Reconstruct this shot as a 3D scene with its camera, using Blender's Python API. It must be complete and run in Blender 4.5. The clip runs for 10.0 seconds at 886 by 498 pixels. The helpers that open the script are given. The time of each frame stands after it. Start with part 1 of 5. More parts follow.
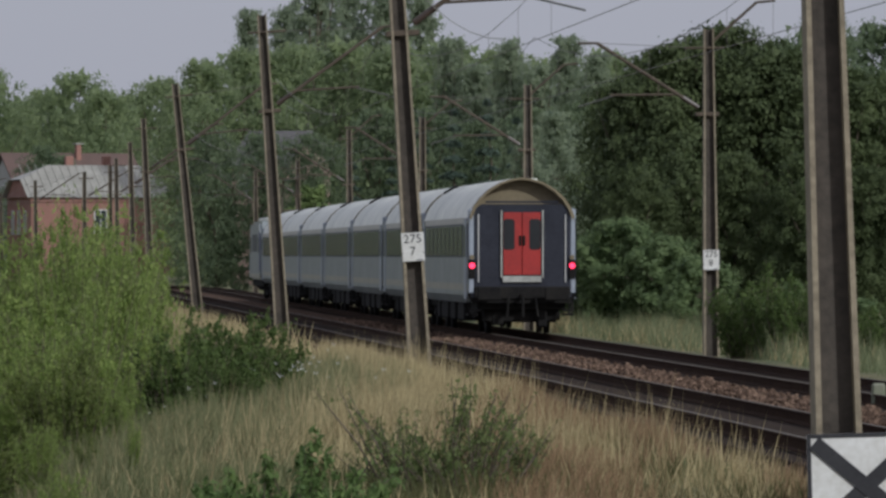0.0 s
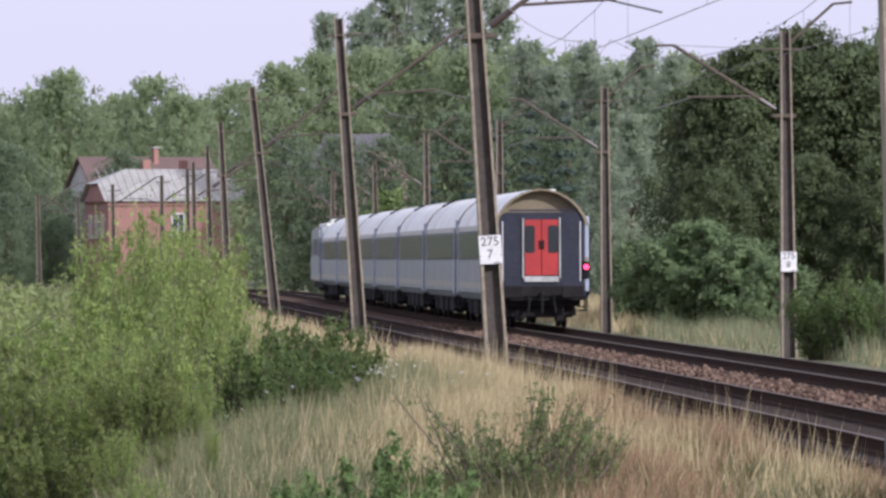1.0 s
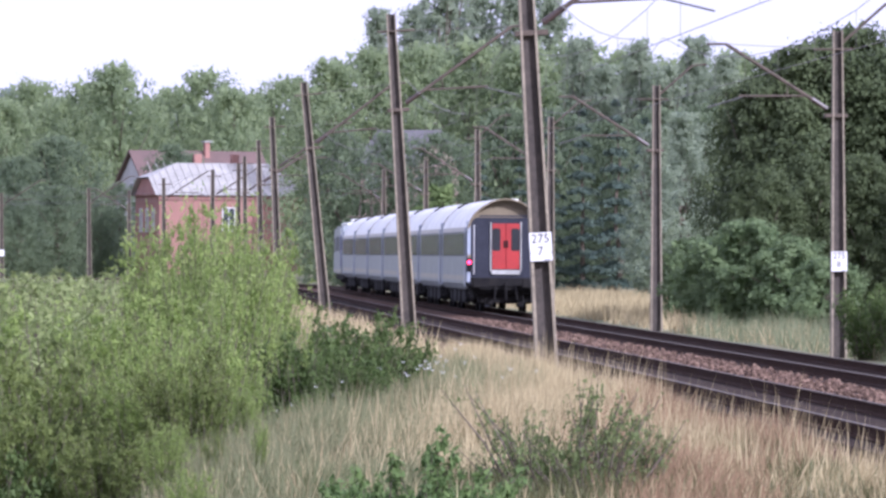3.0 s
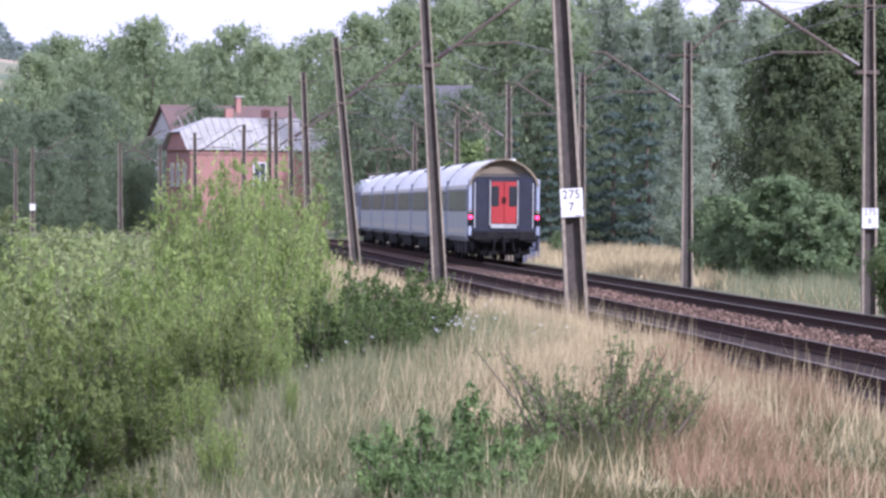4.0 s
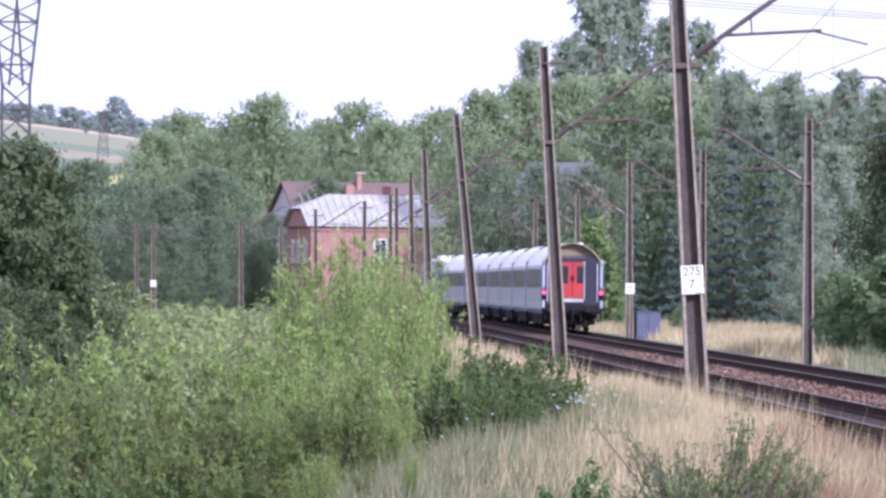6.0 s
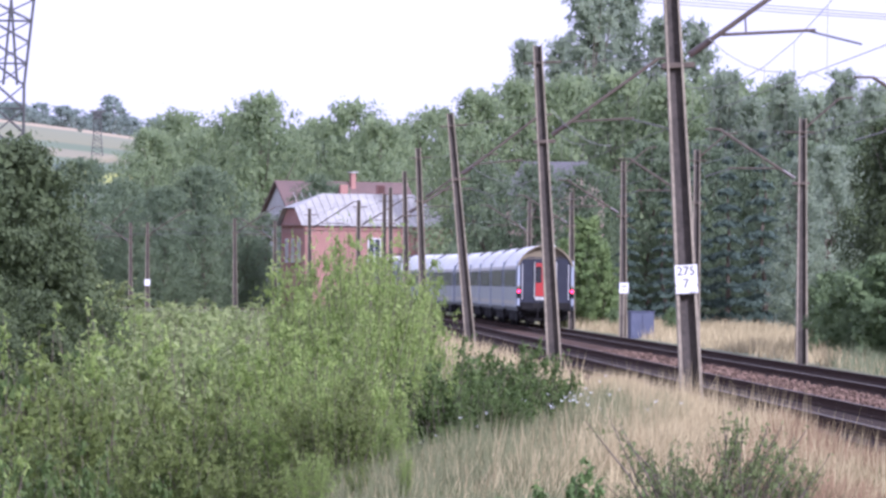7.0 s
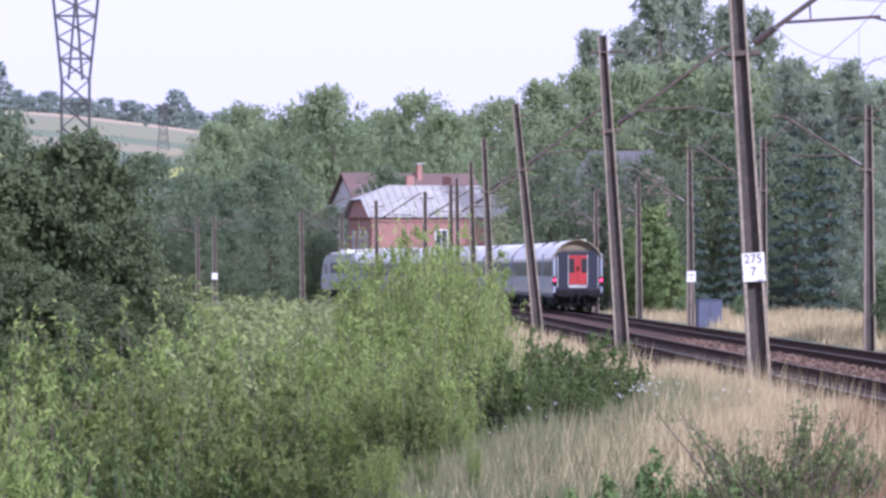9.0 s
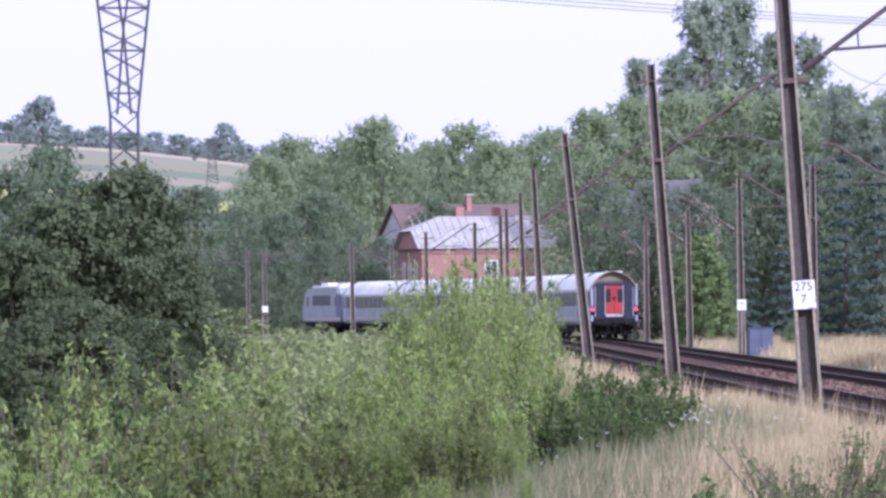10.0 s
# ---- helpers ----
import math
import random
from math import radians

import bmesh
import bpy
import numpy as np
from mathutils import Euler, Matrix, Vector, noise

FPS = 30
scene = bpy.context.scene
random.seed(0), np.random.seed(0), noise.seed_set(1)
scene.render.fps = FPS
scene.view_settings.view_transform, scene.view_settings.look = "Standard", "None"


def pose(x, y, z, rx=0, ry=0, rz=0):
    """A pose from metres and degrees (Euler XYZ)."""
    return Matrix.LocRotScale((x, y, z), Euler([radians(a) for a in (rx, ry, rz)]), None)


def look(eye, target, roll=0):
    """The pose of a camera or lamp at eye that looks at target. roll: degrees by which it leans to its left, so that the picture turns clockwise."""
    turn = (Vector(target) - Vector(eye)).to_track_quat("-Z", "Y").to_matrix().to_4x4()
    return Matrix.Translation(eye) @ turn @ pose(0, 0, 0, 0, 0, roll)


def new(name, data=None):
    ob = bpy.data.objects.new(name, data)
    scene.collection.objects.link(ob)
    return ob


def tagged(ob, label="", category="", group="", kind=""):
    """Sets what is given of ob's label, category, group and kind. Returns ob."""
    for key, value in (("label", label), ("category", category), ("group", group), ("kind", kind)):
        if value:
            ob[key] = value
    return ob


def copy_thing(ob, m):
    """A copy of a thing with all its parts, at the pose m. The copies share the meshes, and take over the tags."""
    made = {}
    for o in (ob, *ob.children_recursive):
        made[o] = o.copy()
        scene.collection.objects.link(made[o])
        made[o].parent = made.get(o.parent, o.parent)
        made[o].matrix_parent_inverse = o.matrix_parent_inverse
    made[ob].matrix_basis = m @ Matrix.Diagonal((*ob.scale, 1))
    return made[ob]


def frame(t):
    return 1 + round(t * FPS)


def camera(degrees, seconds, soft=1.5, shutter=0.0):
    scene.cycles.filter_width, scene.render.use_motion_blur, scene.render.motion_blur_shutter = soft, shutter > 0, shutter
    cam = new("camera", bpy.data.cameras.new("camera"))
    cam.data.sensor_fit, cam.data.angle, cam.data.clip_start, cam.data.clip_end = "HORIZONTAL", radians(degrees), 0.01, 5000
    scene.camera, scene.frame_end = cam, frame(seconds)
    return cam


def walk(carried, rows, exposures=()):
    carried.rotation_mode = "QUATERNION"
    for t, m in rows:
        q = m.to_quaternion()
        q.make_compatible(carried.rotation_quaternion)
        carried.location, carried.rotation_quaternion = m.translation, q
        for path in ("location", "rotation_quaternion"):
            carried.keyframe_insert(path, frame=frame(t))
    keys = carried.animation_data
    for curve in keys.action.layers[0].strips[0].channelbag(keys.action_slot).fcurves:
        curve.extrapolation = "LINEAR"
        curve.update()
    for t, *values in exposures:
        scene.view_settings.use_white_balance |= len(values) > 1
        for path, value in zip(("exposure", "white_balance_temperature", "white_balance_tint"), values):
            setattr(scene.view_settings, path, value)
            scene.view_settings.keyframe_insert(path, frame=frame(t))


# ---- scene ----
# ---------------- camera: fixed eye on the embankment, long lens panning left ----------------
EYE = 2.04
cam = camera(6.90, 10.0, soft=2.8)
LOOKS = [
    (0, 0.0000, 0.0485, 0.0000), (0.5, 0.5279, 0.0599, 0.0616), (1, 0.6032, 0.0711, 0.1867),
    (1.5, 0.4928, -0.0506, 0.0441), (2, 1.0825, 0.0090, -0.0301), (2.2, 0.9547, 0.0721, 0.0496),
    (3.3, 1.0831, 0.0355, -0.4780), (3.5, 1.2820, 0.1088, -0.3917), (4, 1.2363, -0.3061, -0.5221),
    (4.5, 1.2860, -0.2891, -0.3906), (5, 1.4383, -0.3603, -0.5102), (5.5, 1.8343, 0.2129, -0.7461),
    (5.7, 2.0574, 0.3033, -0.6095), (6.8, 2.3174, 0.1956, -0.6457), (7, 2.1294, 0.2787, -0.6480),
    (7.5, 2.1222, 0.3093, -0.3374), (8, 2.2345, 0.2052, -0.1756), (8.5, 2.4178, 0.1572, -0.0365),
    (9, 2.6539, 0.2042, -0.0405), (9.5, 2.5378, 0.1984, 0.1498), (10, 3.0470, 0.4479, 0.5472),
]
EXPOSURES = [(0, -0.93, 5950, 6), (0.5, -0.32, 5850, 13), (1.0, 0.05, 5750, 18), (2.0, 0.38, 5450, 24), (3.5, 0.53, 5320, 28), (4.5, 0.52, 5250, 29), (5.5, 0.65, 5200, 30), (7.0, 0.54, 5220, 31), (9.0, 0.41, 5200, 32), (10.0, 0.43, 5150, 33)]
walk(cam, [(t, pose(0, 0, EYE, 90 + pitch, roll, yaw)) for t, yaw, pitch, roll in LOOKS], EXPOSURES)

# ---------------- world and sun ----------------
SUN = Vector((0.57, -0.66, 0.49)).normalized()
world = bpy.data.worlds.new("hazy_sky")
scene.world = world
world.use_nodes = True
wn, wl = world.node_tree.nodes, world.node_tree.links
bg = wn["Background"]
sky = wn.new("ShaderNodeTexSky")
sky.sky_type = "NISHITA"
sky.sun_disc = False
sky.sun_elevation = math.asin(SUN.z)
sky.sun_rotation = math.atan2(SUN.x, SUN.y)
sky.air_density, sky.dust_density, sky.ozone_density = 1.0, 4.0, 2.0
haze = wn.new("ShaderNodeMix")
haze.data_type = "RGBA"
haze.inputs["Factor"].default_value = 0.75
haze.inputs["B"].default_value = (8.4, 8.05, 8.9, 1)
wl.new(sky.outputs["Color"], haze.inputs["A"])
wl.new(haze.outputs["Result"], bg.inputs["Color"])
bg.inputs["Strength"].default_value = 0.115
sun = new("sun", bpy.data.lights.new("sun", "SUN"))
sun.data.energy, sun.data.angle, sun.data.color = 3.6, radians(3.0), (1.0, 0.95, 0.89)
sun.matrix_basis = look(SUN * 100, (0, 0, 0))


# ---------------- materials ----------------
def mat(name, a, b=None, rough=0.7, scale=3.0, metal=0.0, bump=0.0, fine=None, random_mix=0.0, emit=None, island=False):
    """Two colours mixed by noise at two scales, with an optional shift per object or per island."""
    m = bpy.data.materials.new(name)
    m.use_nodes = True
    n, l = m.node_tree.nodes, m.node_tree.links
    p = n["Principled BSDF"]
    p.inputs["Roughness"].default_value, p.inputs["Metallic"].default_value = rough, metal
    b = b or tuple(c * 0.75 for c in a)
    co = n.new("ShaderNodeTexCoord")
    big, small = n.new("ShaderNodeTexNoise"), n.new("ShaderNodeTexNoise")
    big.inputs["Scale"].default_value, small.inputs["Scale"].default_value = scale, fine or scale * 9
    big.inputs["Detail"].default_value, small.inputs["Detail"].default_value = 4, 6
    for t in (big, small):
        l.new(co.outputs["Object"], t.inputs["Vector"])
    add = n.new("ShaderNodeMath")
    add.operation = "ADD"
    l.new(big.outputs["Fac"], add.inputs[0])
    l.new(small.outputs["Fac"], add.inputs[1])
    src = add.outputs[0]
    rng = n.new("ShaderNodeMapRange")
    rng.inputs["From Min"].default_value, rng.inputs["From Max"].default_value = 0.75, 1.25
    l.new(src, rng.inputs["Value"])
    fac = rng.outputs["Result"]
    if random_mix:
        ri = n.new("ShaderNodeNewGeometry") if island else n.new("ShaderNodeObjectInfo")
        mx = n.new("ShaderNodeMix")
        mx.inputs["Factor"].default_value = random_mix
        l.new(fac, mx.inputs["A"])
        l.new(ri.outputs["Random Per Island" if island else "Random"], mx.inputs["B"])
        fac = mx.outputs["Result"]
    mix = n.new("ShaderNodeMix")
    mix.data_type = "RGBA"
    mix.inputs["A"].default_value, mix.inputs["B"].default_value = (*a, 1), (*b, 1)
    l.new(fac, mix.inputs["Factor"])
    l.new(mix.outputs["Result"], p.inputs["Base Color"])
    if bump:
        bp = n.new("ShaderNodeBump")
        bp.inputs["Strength"].default_value, bp.inputs["Distance"].default_value = bump, 0.03
        l.new(small.outputs["Fac"], bp.inputs["Height"])
        l.new(bp.outputs["Normal"], p.inputs["Normal"])
    if emit:
        p.inputs["Emission Color"].default_value, p.inputs["Emission Strength"].default_value = (*emit[:3], 1), emit[3]
    return m


def leaf_mat(name, a, b, translucent=0.35, rough=0.6, wide=0.35, leafwise=0.45):
    """Leaves and blades: colour varies from leaf to leaf and across the crown; some light passes through."""
    m = mat(name, a, b, rough=rough, scale=wide, fine=wide * 6, random_mix=leafwise, island=True)
    n, l = m.node_tree.nodes, m.node_tree.links
    p, out = n["Principled BSDF"], n["Material Output"]
    p.inputs["Specular IOR Level"].default_value = 0.22
    tr, mx = n.new("ShaderNodeBsdfTranslucent"), n.new("ShaderNodeMixShader")
    l.new(p.inputs["Base Color"].links[0].from_socket, tr.inputs["Color"])
    mx.inputs["Fac"].default_value = translucent
    l.new(p.outputs["BSDF"], mx.inputs[1])
    l.new(tr.outputs["BSDF"], mx.inputs[2])
    l.new(mx.outputs["Shader"], out.inputs["Surface"])
    return m


M = dict(
    willow=leaf_mat("willow_leaves", (0.13, 0.20, 0.05), (0.43, 0.525, 0.165), 0.55, wide=0.9, leafwise=0.55),
    # Darker than willow, with shade at the thicket's foot in the colour.
    alder=leaf_mat("shaded_slope_leaves", (0.078, 0.11, 0.03), (0.255, 0.31, 0.092), 0.48, wide=0.9, leafwise=0.55),
    sage=leaf_mat("sage_leaves", (0.13, 0.18, 0.055), (0.415, 0.475, 0.20), 0.5, wide=0.9, leafwise=0.65),
    bush=leaf_mat("trackside_leaves", (0.10, 0.155, 0.07), (0.25, 0.325, 0.15), 0.45, wide=0.9),
    hedge=leaf_mat("hawthorn_leaves", (0.05, 0.086, 0.024), (0.155, 0.215, 0.065), 0.4, leafwise=0.55),
    elder=leaf_mat("elder_leaves", (0.065, 0.12, 0.036), (0.23, 0.32, 0.11), 0.4),
    rose=leaf_mat("rose_leaves", (0.10, 0.145, 0.045), (0.25, 0.30, 0.12), 0.45),
    oak=leaf_mat("oak_leaves", (0.052, 0.074, 0.033), (0.14, 0.177, 0.075), 0.35, wide=0.3, leafwise=0.35),
    # Far-wood leaves are lightened and greyed to stand in for air haze.
    hornbeam=leaf_mat("hazed_hornbeam_leaves", (0.15, 0.20, 0.125), (0.25, 0.31, 0.17), 0.6, wide=0.12, leafwise=0.2),
    ash=leaf_mat("hazed_ash_leaves", (0.23, 0.295, 0.17), (0.39, 0.46, 0.235), 0.62, wide=0.12, leafwise=0.25),
    poplar=leaf_mat("hazed_poplar_leaves", (0.25, 0.305, 0.225), (0.39, 0.45, 0.30), 0.62, wide=0.12, leafwise=0.3),
    spruce=leaf_mat("spruce_needles", (0.07, 0.105, 0.085), (0.13, 0.175, 0.125), 0.3, leafwise=0.2),
    young=leaf_mat("young_leaves", (0.13, 0.20, 0.07), (0.25, 0.32, 0.12), 0.4),
    # Hill trees carry the haze in this pale grey-green.
    far=leaf_mat("hazed_distant_leaves", (0.25, 0.315, 0.27), (0.33, 0.39, 0.34), 0.55, leafwise=0.1),
    straw=leaf_mat("dry_grass_blades", (0.20, 0.155, 0.078), (0.70, 0.59, 0.345), 0.3, wide=0.5, leafwise=0.5),
    rust_grass=leaf_mat("reddish_grass_blades", (0.14, 0.088, 0.052), (0.42, 0.29, 0.175), 0.3, leafwise=0.6),
    green_grass=leaf_mat("green_grass_blades", (0.105, 0.125, 0.055), (0.27, 0.275, 0.155), 0.3, leafwise=0.6),
    lush_grass=leaf_mat("lush_grass_blades", (0.085, 0.115, 0.05), (0.30, 0.325, 0.19), 0.35, leafwise=0.6),
    # Green and brown weeds, darkened to imitate shadow between the stalks.
    weeds=leaf_mat("shaded_weed_blades", (0.045, 0.052, 0.022), (0.16, 0.15, 0.07), 0.3, wide=0.8, leafwise=0.55),
    bark=mat("bark", (0.09, 0.07, 0.05), (0.16, 0.13, 0.10), 0.9, 2, bump=0.4),
    # Flange colour warmed for sunlight; web colour darkened for shade in the recess.
    concrete=mat("weathered_lit_concrete", (0.19, 0.16, 0.115), (0.34, 0.29, 0.21), 0.9, 1.5, bump=0.3),
    web=mat("shaded_mast_web", (0.05, 0.043, 0.037), (0.095, 0.08, 0.067), 0.9, 1.5, bump=0.3),
    steel=mat("rusty_bracket_steel", (0.06, 0.046, 0.034), (0.115, 0.088, 0.064), 0.8, 4),
    galv=mat("galvanised_steel", (0.13, 0.13, 0.125), (0.085, 0.085, 0.08), 0.6, 3, 0.3),
    wire=mat("copper_wire", (0.16, 0.15, 0.14), (0.24, 0.22, 0.2), 0.5, 3, 0.5),
    pale=mat("pale_cable", (0.30, 0.30, 0.28), (0.22, 0.22, 0.21), 0.6, 3),
    insul=mat("brown_porcelain", (0.045, 0.032, 0.026), (0.07, 0.048, 0.038), 0.4, 4),
    white=mat("white_enamel", (0.78, 0.78, 0.77), (0.62, 0.61, 0.58), 0.45, 2),
    black=mat("black_paint", (0.02, 0.02, 0.025), (0.035, 0.035, 0.04), 0.5, 3),
    grey_ink=mat("grey_ink", (0.25, 0.25, 0.25), (0.35, 0.35, 0.35), 0.6, 3),
    rail=mat("rail_rust", (0.034, 0.020, 0.014), (0.06, 0.036, 0.025), 0.9, 4),
    railhead=mat("polished_rail_head", (0.19, 0.165, 0.14), (0.10, 0.085, 0.07), 0.65, 4, 0.4),
    sleeper=mat("oily_sleeper", (0.03, 0.024, 0.021), (0.062, 0.048, 0.04), 0.9, 3, bump=0.4, random_mix=0.4),
    stone=mat("reddish_ballast", (0.035, 0.023, 0.017), (0.25, 0.17, 0.125), 0.9, 1.0, random_mix=0.8, island=True),
    bed=mat("ballast_bed", (0.05, 0.033, 0.024), (0.12, 0.076, 0.054), 0.95, 1.2, bump=1.0, fine=14),
)

for key in ("rail", "railhead", "sleeper", "stone", "bed", "straw", "rust_grass", "green_grass", "weeds"):
    M[key].node_tree.nodes["Principled BSDF"].inputs["Specular IOR Level"].default_value = 0.05


# ---------------- mesh helpers ----------------
def box(bm, c, s, bevel=0.0, rot=None):
    r = bmesh.ops.create_cube(bm, size=1.0)
    vs = r["verts"]
    bmesh.ops.scale(bm, vec=s, verts=vs)
    if bevel:
        es = list({e for v in vs for e in v.link_edges})
        r = bmesh.ops.bevel(bm, geom=es, offset=bevel, segments=1, affect="EDGES")
        vs = [v for v in r["verts"]]
    if rot:
        bmesh.ops.transform(bm, matrix=rot, verts=vs)
    bmesh.ops.translate(bm, vec=c, verts=vs)
    return vs


def tube(bm, p0, p1, r0, r1=None, n=8, caps=True):
    p0, p1 = Vector(p0), Vector(p1)
    r1 = r0 if r1 is None else r1
    q = (p1 - p0).to_track_quat("Z", "Y")
    rings = []
    for p, r in ((p0, r0), (p1, r1)):
        rings.append([bm.verts.new(p + q @ Vector((r * math.cos(2 * math.pi * k / n), r * math.sin(2 * math.pi * k / n), 0))) for k in range(n)])
    for k in range(n):
        bm.faces.new((rings[0][k], rings[0][(k + 1) % n], rings[1][(k + 1) % n], rings[1][k]))
    if caps:
        bm.faces.new(rings[0][::-1])
        bm.faces.new(rings[1])


def prism(bm, outline, y0, y1):
    """An outline in x and z, extruded from y0 to y1."""
    a = [bm.verts.new((x, y0, z)) for x, z in outline]
    b = [bm.verts.new((x, y1, z)) for x, z in outline]
    k = len(a)
    for i in range(k):
        bm.faces.new((a[i], a[(i + 1) % k], b[(i + 1) % k], b[i]))
    bm.faces.new(a[::-1])
    bm.faces.new(b)


def finish(bm, name, material, smooth=False):
    bmesh.ops.recalc_face_normals(bm, faces=bm.faces)
    me = bpy.data.meshes.new(name)
    bm.to_mesh(me)
    bm.free()
    me.materials.append(material)
    if smooth:
        me.shade_smooth()
    return me


def part(name, bm, material, parent=None, label="", smooth=False):
    me = bm if isinstance(bm, bpy.types.Mesh) else finish(bm, name, material, smooth)
    ob = new(name, me)
    if parent is not None:
        ob.parent = parent
    return tagged(ob, label)


def boxes(*items, bevel=0.0):
    bm = bmesh.new()
    for c, s in items:
        box(bm, c, s, bevel)
    return bm


def tubes(*items, n=8):
    bm = bmesh.new()
    for p0, p1, *r in items:
        tube(bm, p0, p1, *r, n=n)
    return bm


def letters(name, text, size, material, parent, m):
    """Text with the built-in font, as a flat raised mesh."""
    cu = bpy.data.curves.new(name, "FONT")
    cu.body, cu.size, cu.align_x, cu.align_y, cu.extrude, cu.resolution_u = text, size, "CENTER", "CENTER", 0.002, 3
    tmp = bpy.data.objects.new(name, cu)
    me = bpy.data.meshes.new_from_object(tmp)
    bpy.data.objects.remove(tmp)
    me.materials.clear()
    me.materials.append(material)
    ob = new(name, me)
    ob.parent, ob.matrix_basis = parent, m
    return ob


def at(b, d):
    """Plan position from the eye: bearing in milliradians to the right, distance ahead in metres, both fitted to the
    camera's view.
    """
    return d * b / 1000.0, d


# ---------------- the plan: double track, straight then a left curve ----------------
def track_x(y):
    """The right track's centre line."""
    if y < 440:
        return 2.12 - 0.0615 * (y - 189)
    k = min(y, 760) - 440
    return -13.32 - 0.0615 * k - k * k / 1235.0 - max(0.0, min(y, 810) - 760) * 0.5797


OFF = 3.9                                   # spacing of the two tracks


def smooth(a, b, x):
    t = min(1.0, max(0.0, (x - a) / (b - a)))
    return t * t * (3 - 2 * t)


def shoulder(y):
    """Where the left bank starts to fall, measured from the right track."""
    return -12.6 + 4.2 * smooth(55, 118, y)


def ground_z(x, y):
    o = x - track_x(y)
    n = noise.noise((x * 0.35, y * 0.12, 0)) * 0.10
    if y > 620:
        rise = smooth(700, 2600, y)
        b = x / y * 1000
        z = -2.0 + (62 * rise) * (0.12 + 0.88 * smooth(60, -130, b)) + 4 * noise.noise((x / 300, y / 300, 3)) * rise
        if y > 2800:
            z -= (y - 2800) * 0.03
    else:
        z = -2.0
    if o > -9:
        z2 = -0.35 if o > 3 else -0.62
        z2 += smooth(10, 60, o) * (1.5 if y > 250 else 0.4) + (n if o > 3.4 else 0)
        if o < -5.9:
            z2 = -0.62 + 0.62 * smooth(-5.9, -7.2, o) + n * smooth(-5.9, -7, o)
        k = smooth(640, 760, y)
        z = z2 * (1 - k) + z * k
    else:
        s = shoulder(y)
        top = 0.0 + n + 0.15 * smooth(90, 55, y)
        fall = smooth(0, 5.0, s - o)
        low = z if y > 620 else -2.2 + n * 2
        z = top * (1 - fall) + low * fall
        if y < 40:
            z = max(z, z + (0.40 - z) * smooth(40, 20, y) * smooth(9, 3, abs(x)))
    return z


ys = [-60, -30, -10, 0, 10, 20, 30, 38] + [44 + 1.5 * k for k in range(70)] + [150 + 4 * k for k in range(70)] + [440 + 15 * k for k in range(30)] + [900 + 100 * k for k in range(22)] + [3200, 3600, 4200, 4900]
os_ = [-2500, -1500, -900, -600, -400, -250, -150, -100, -70, -50, -38, -30] + [-25 + 0.75 * k for k in range(24)] + [-6.9, -6.5, -6.1, -5.8, -5.4, 3.0, 3.4, 3.8] + [4.5 + 1.5 * k for k in range(14)] + [30, 40, 60, 90, 140, 220, 350, 600, 1000, 1800]
gv, gf = [], []
for y in ys:
    for o in os_:
        x = track_x(y) + o
        gv.append((x, y, ground_z(x, y)))
W = len(os_)
for j in range(len(ys) - 1):
    for i in range(W - 1):
        gf.append((j * W + i, j * W + i + 1, (j + 1) * W + i + 1, (j + 1) * W + i))
me = bpy.data.meshes.new("ground")
me.from_pydata(gv, [], gf)
me.shade_smooth()


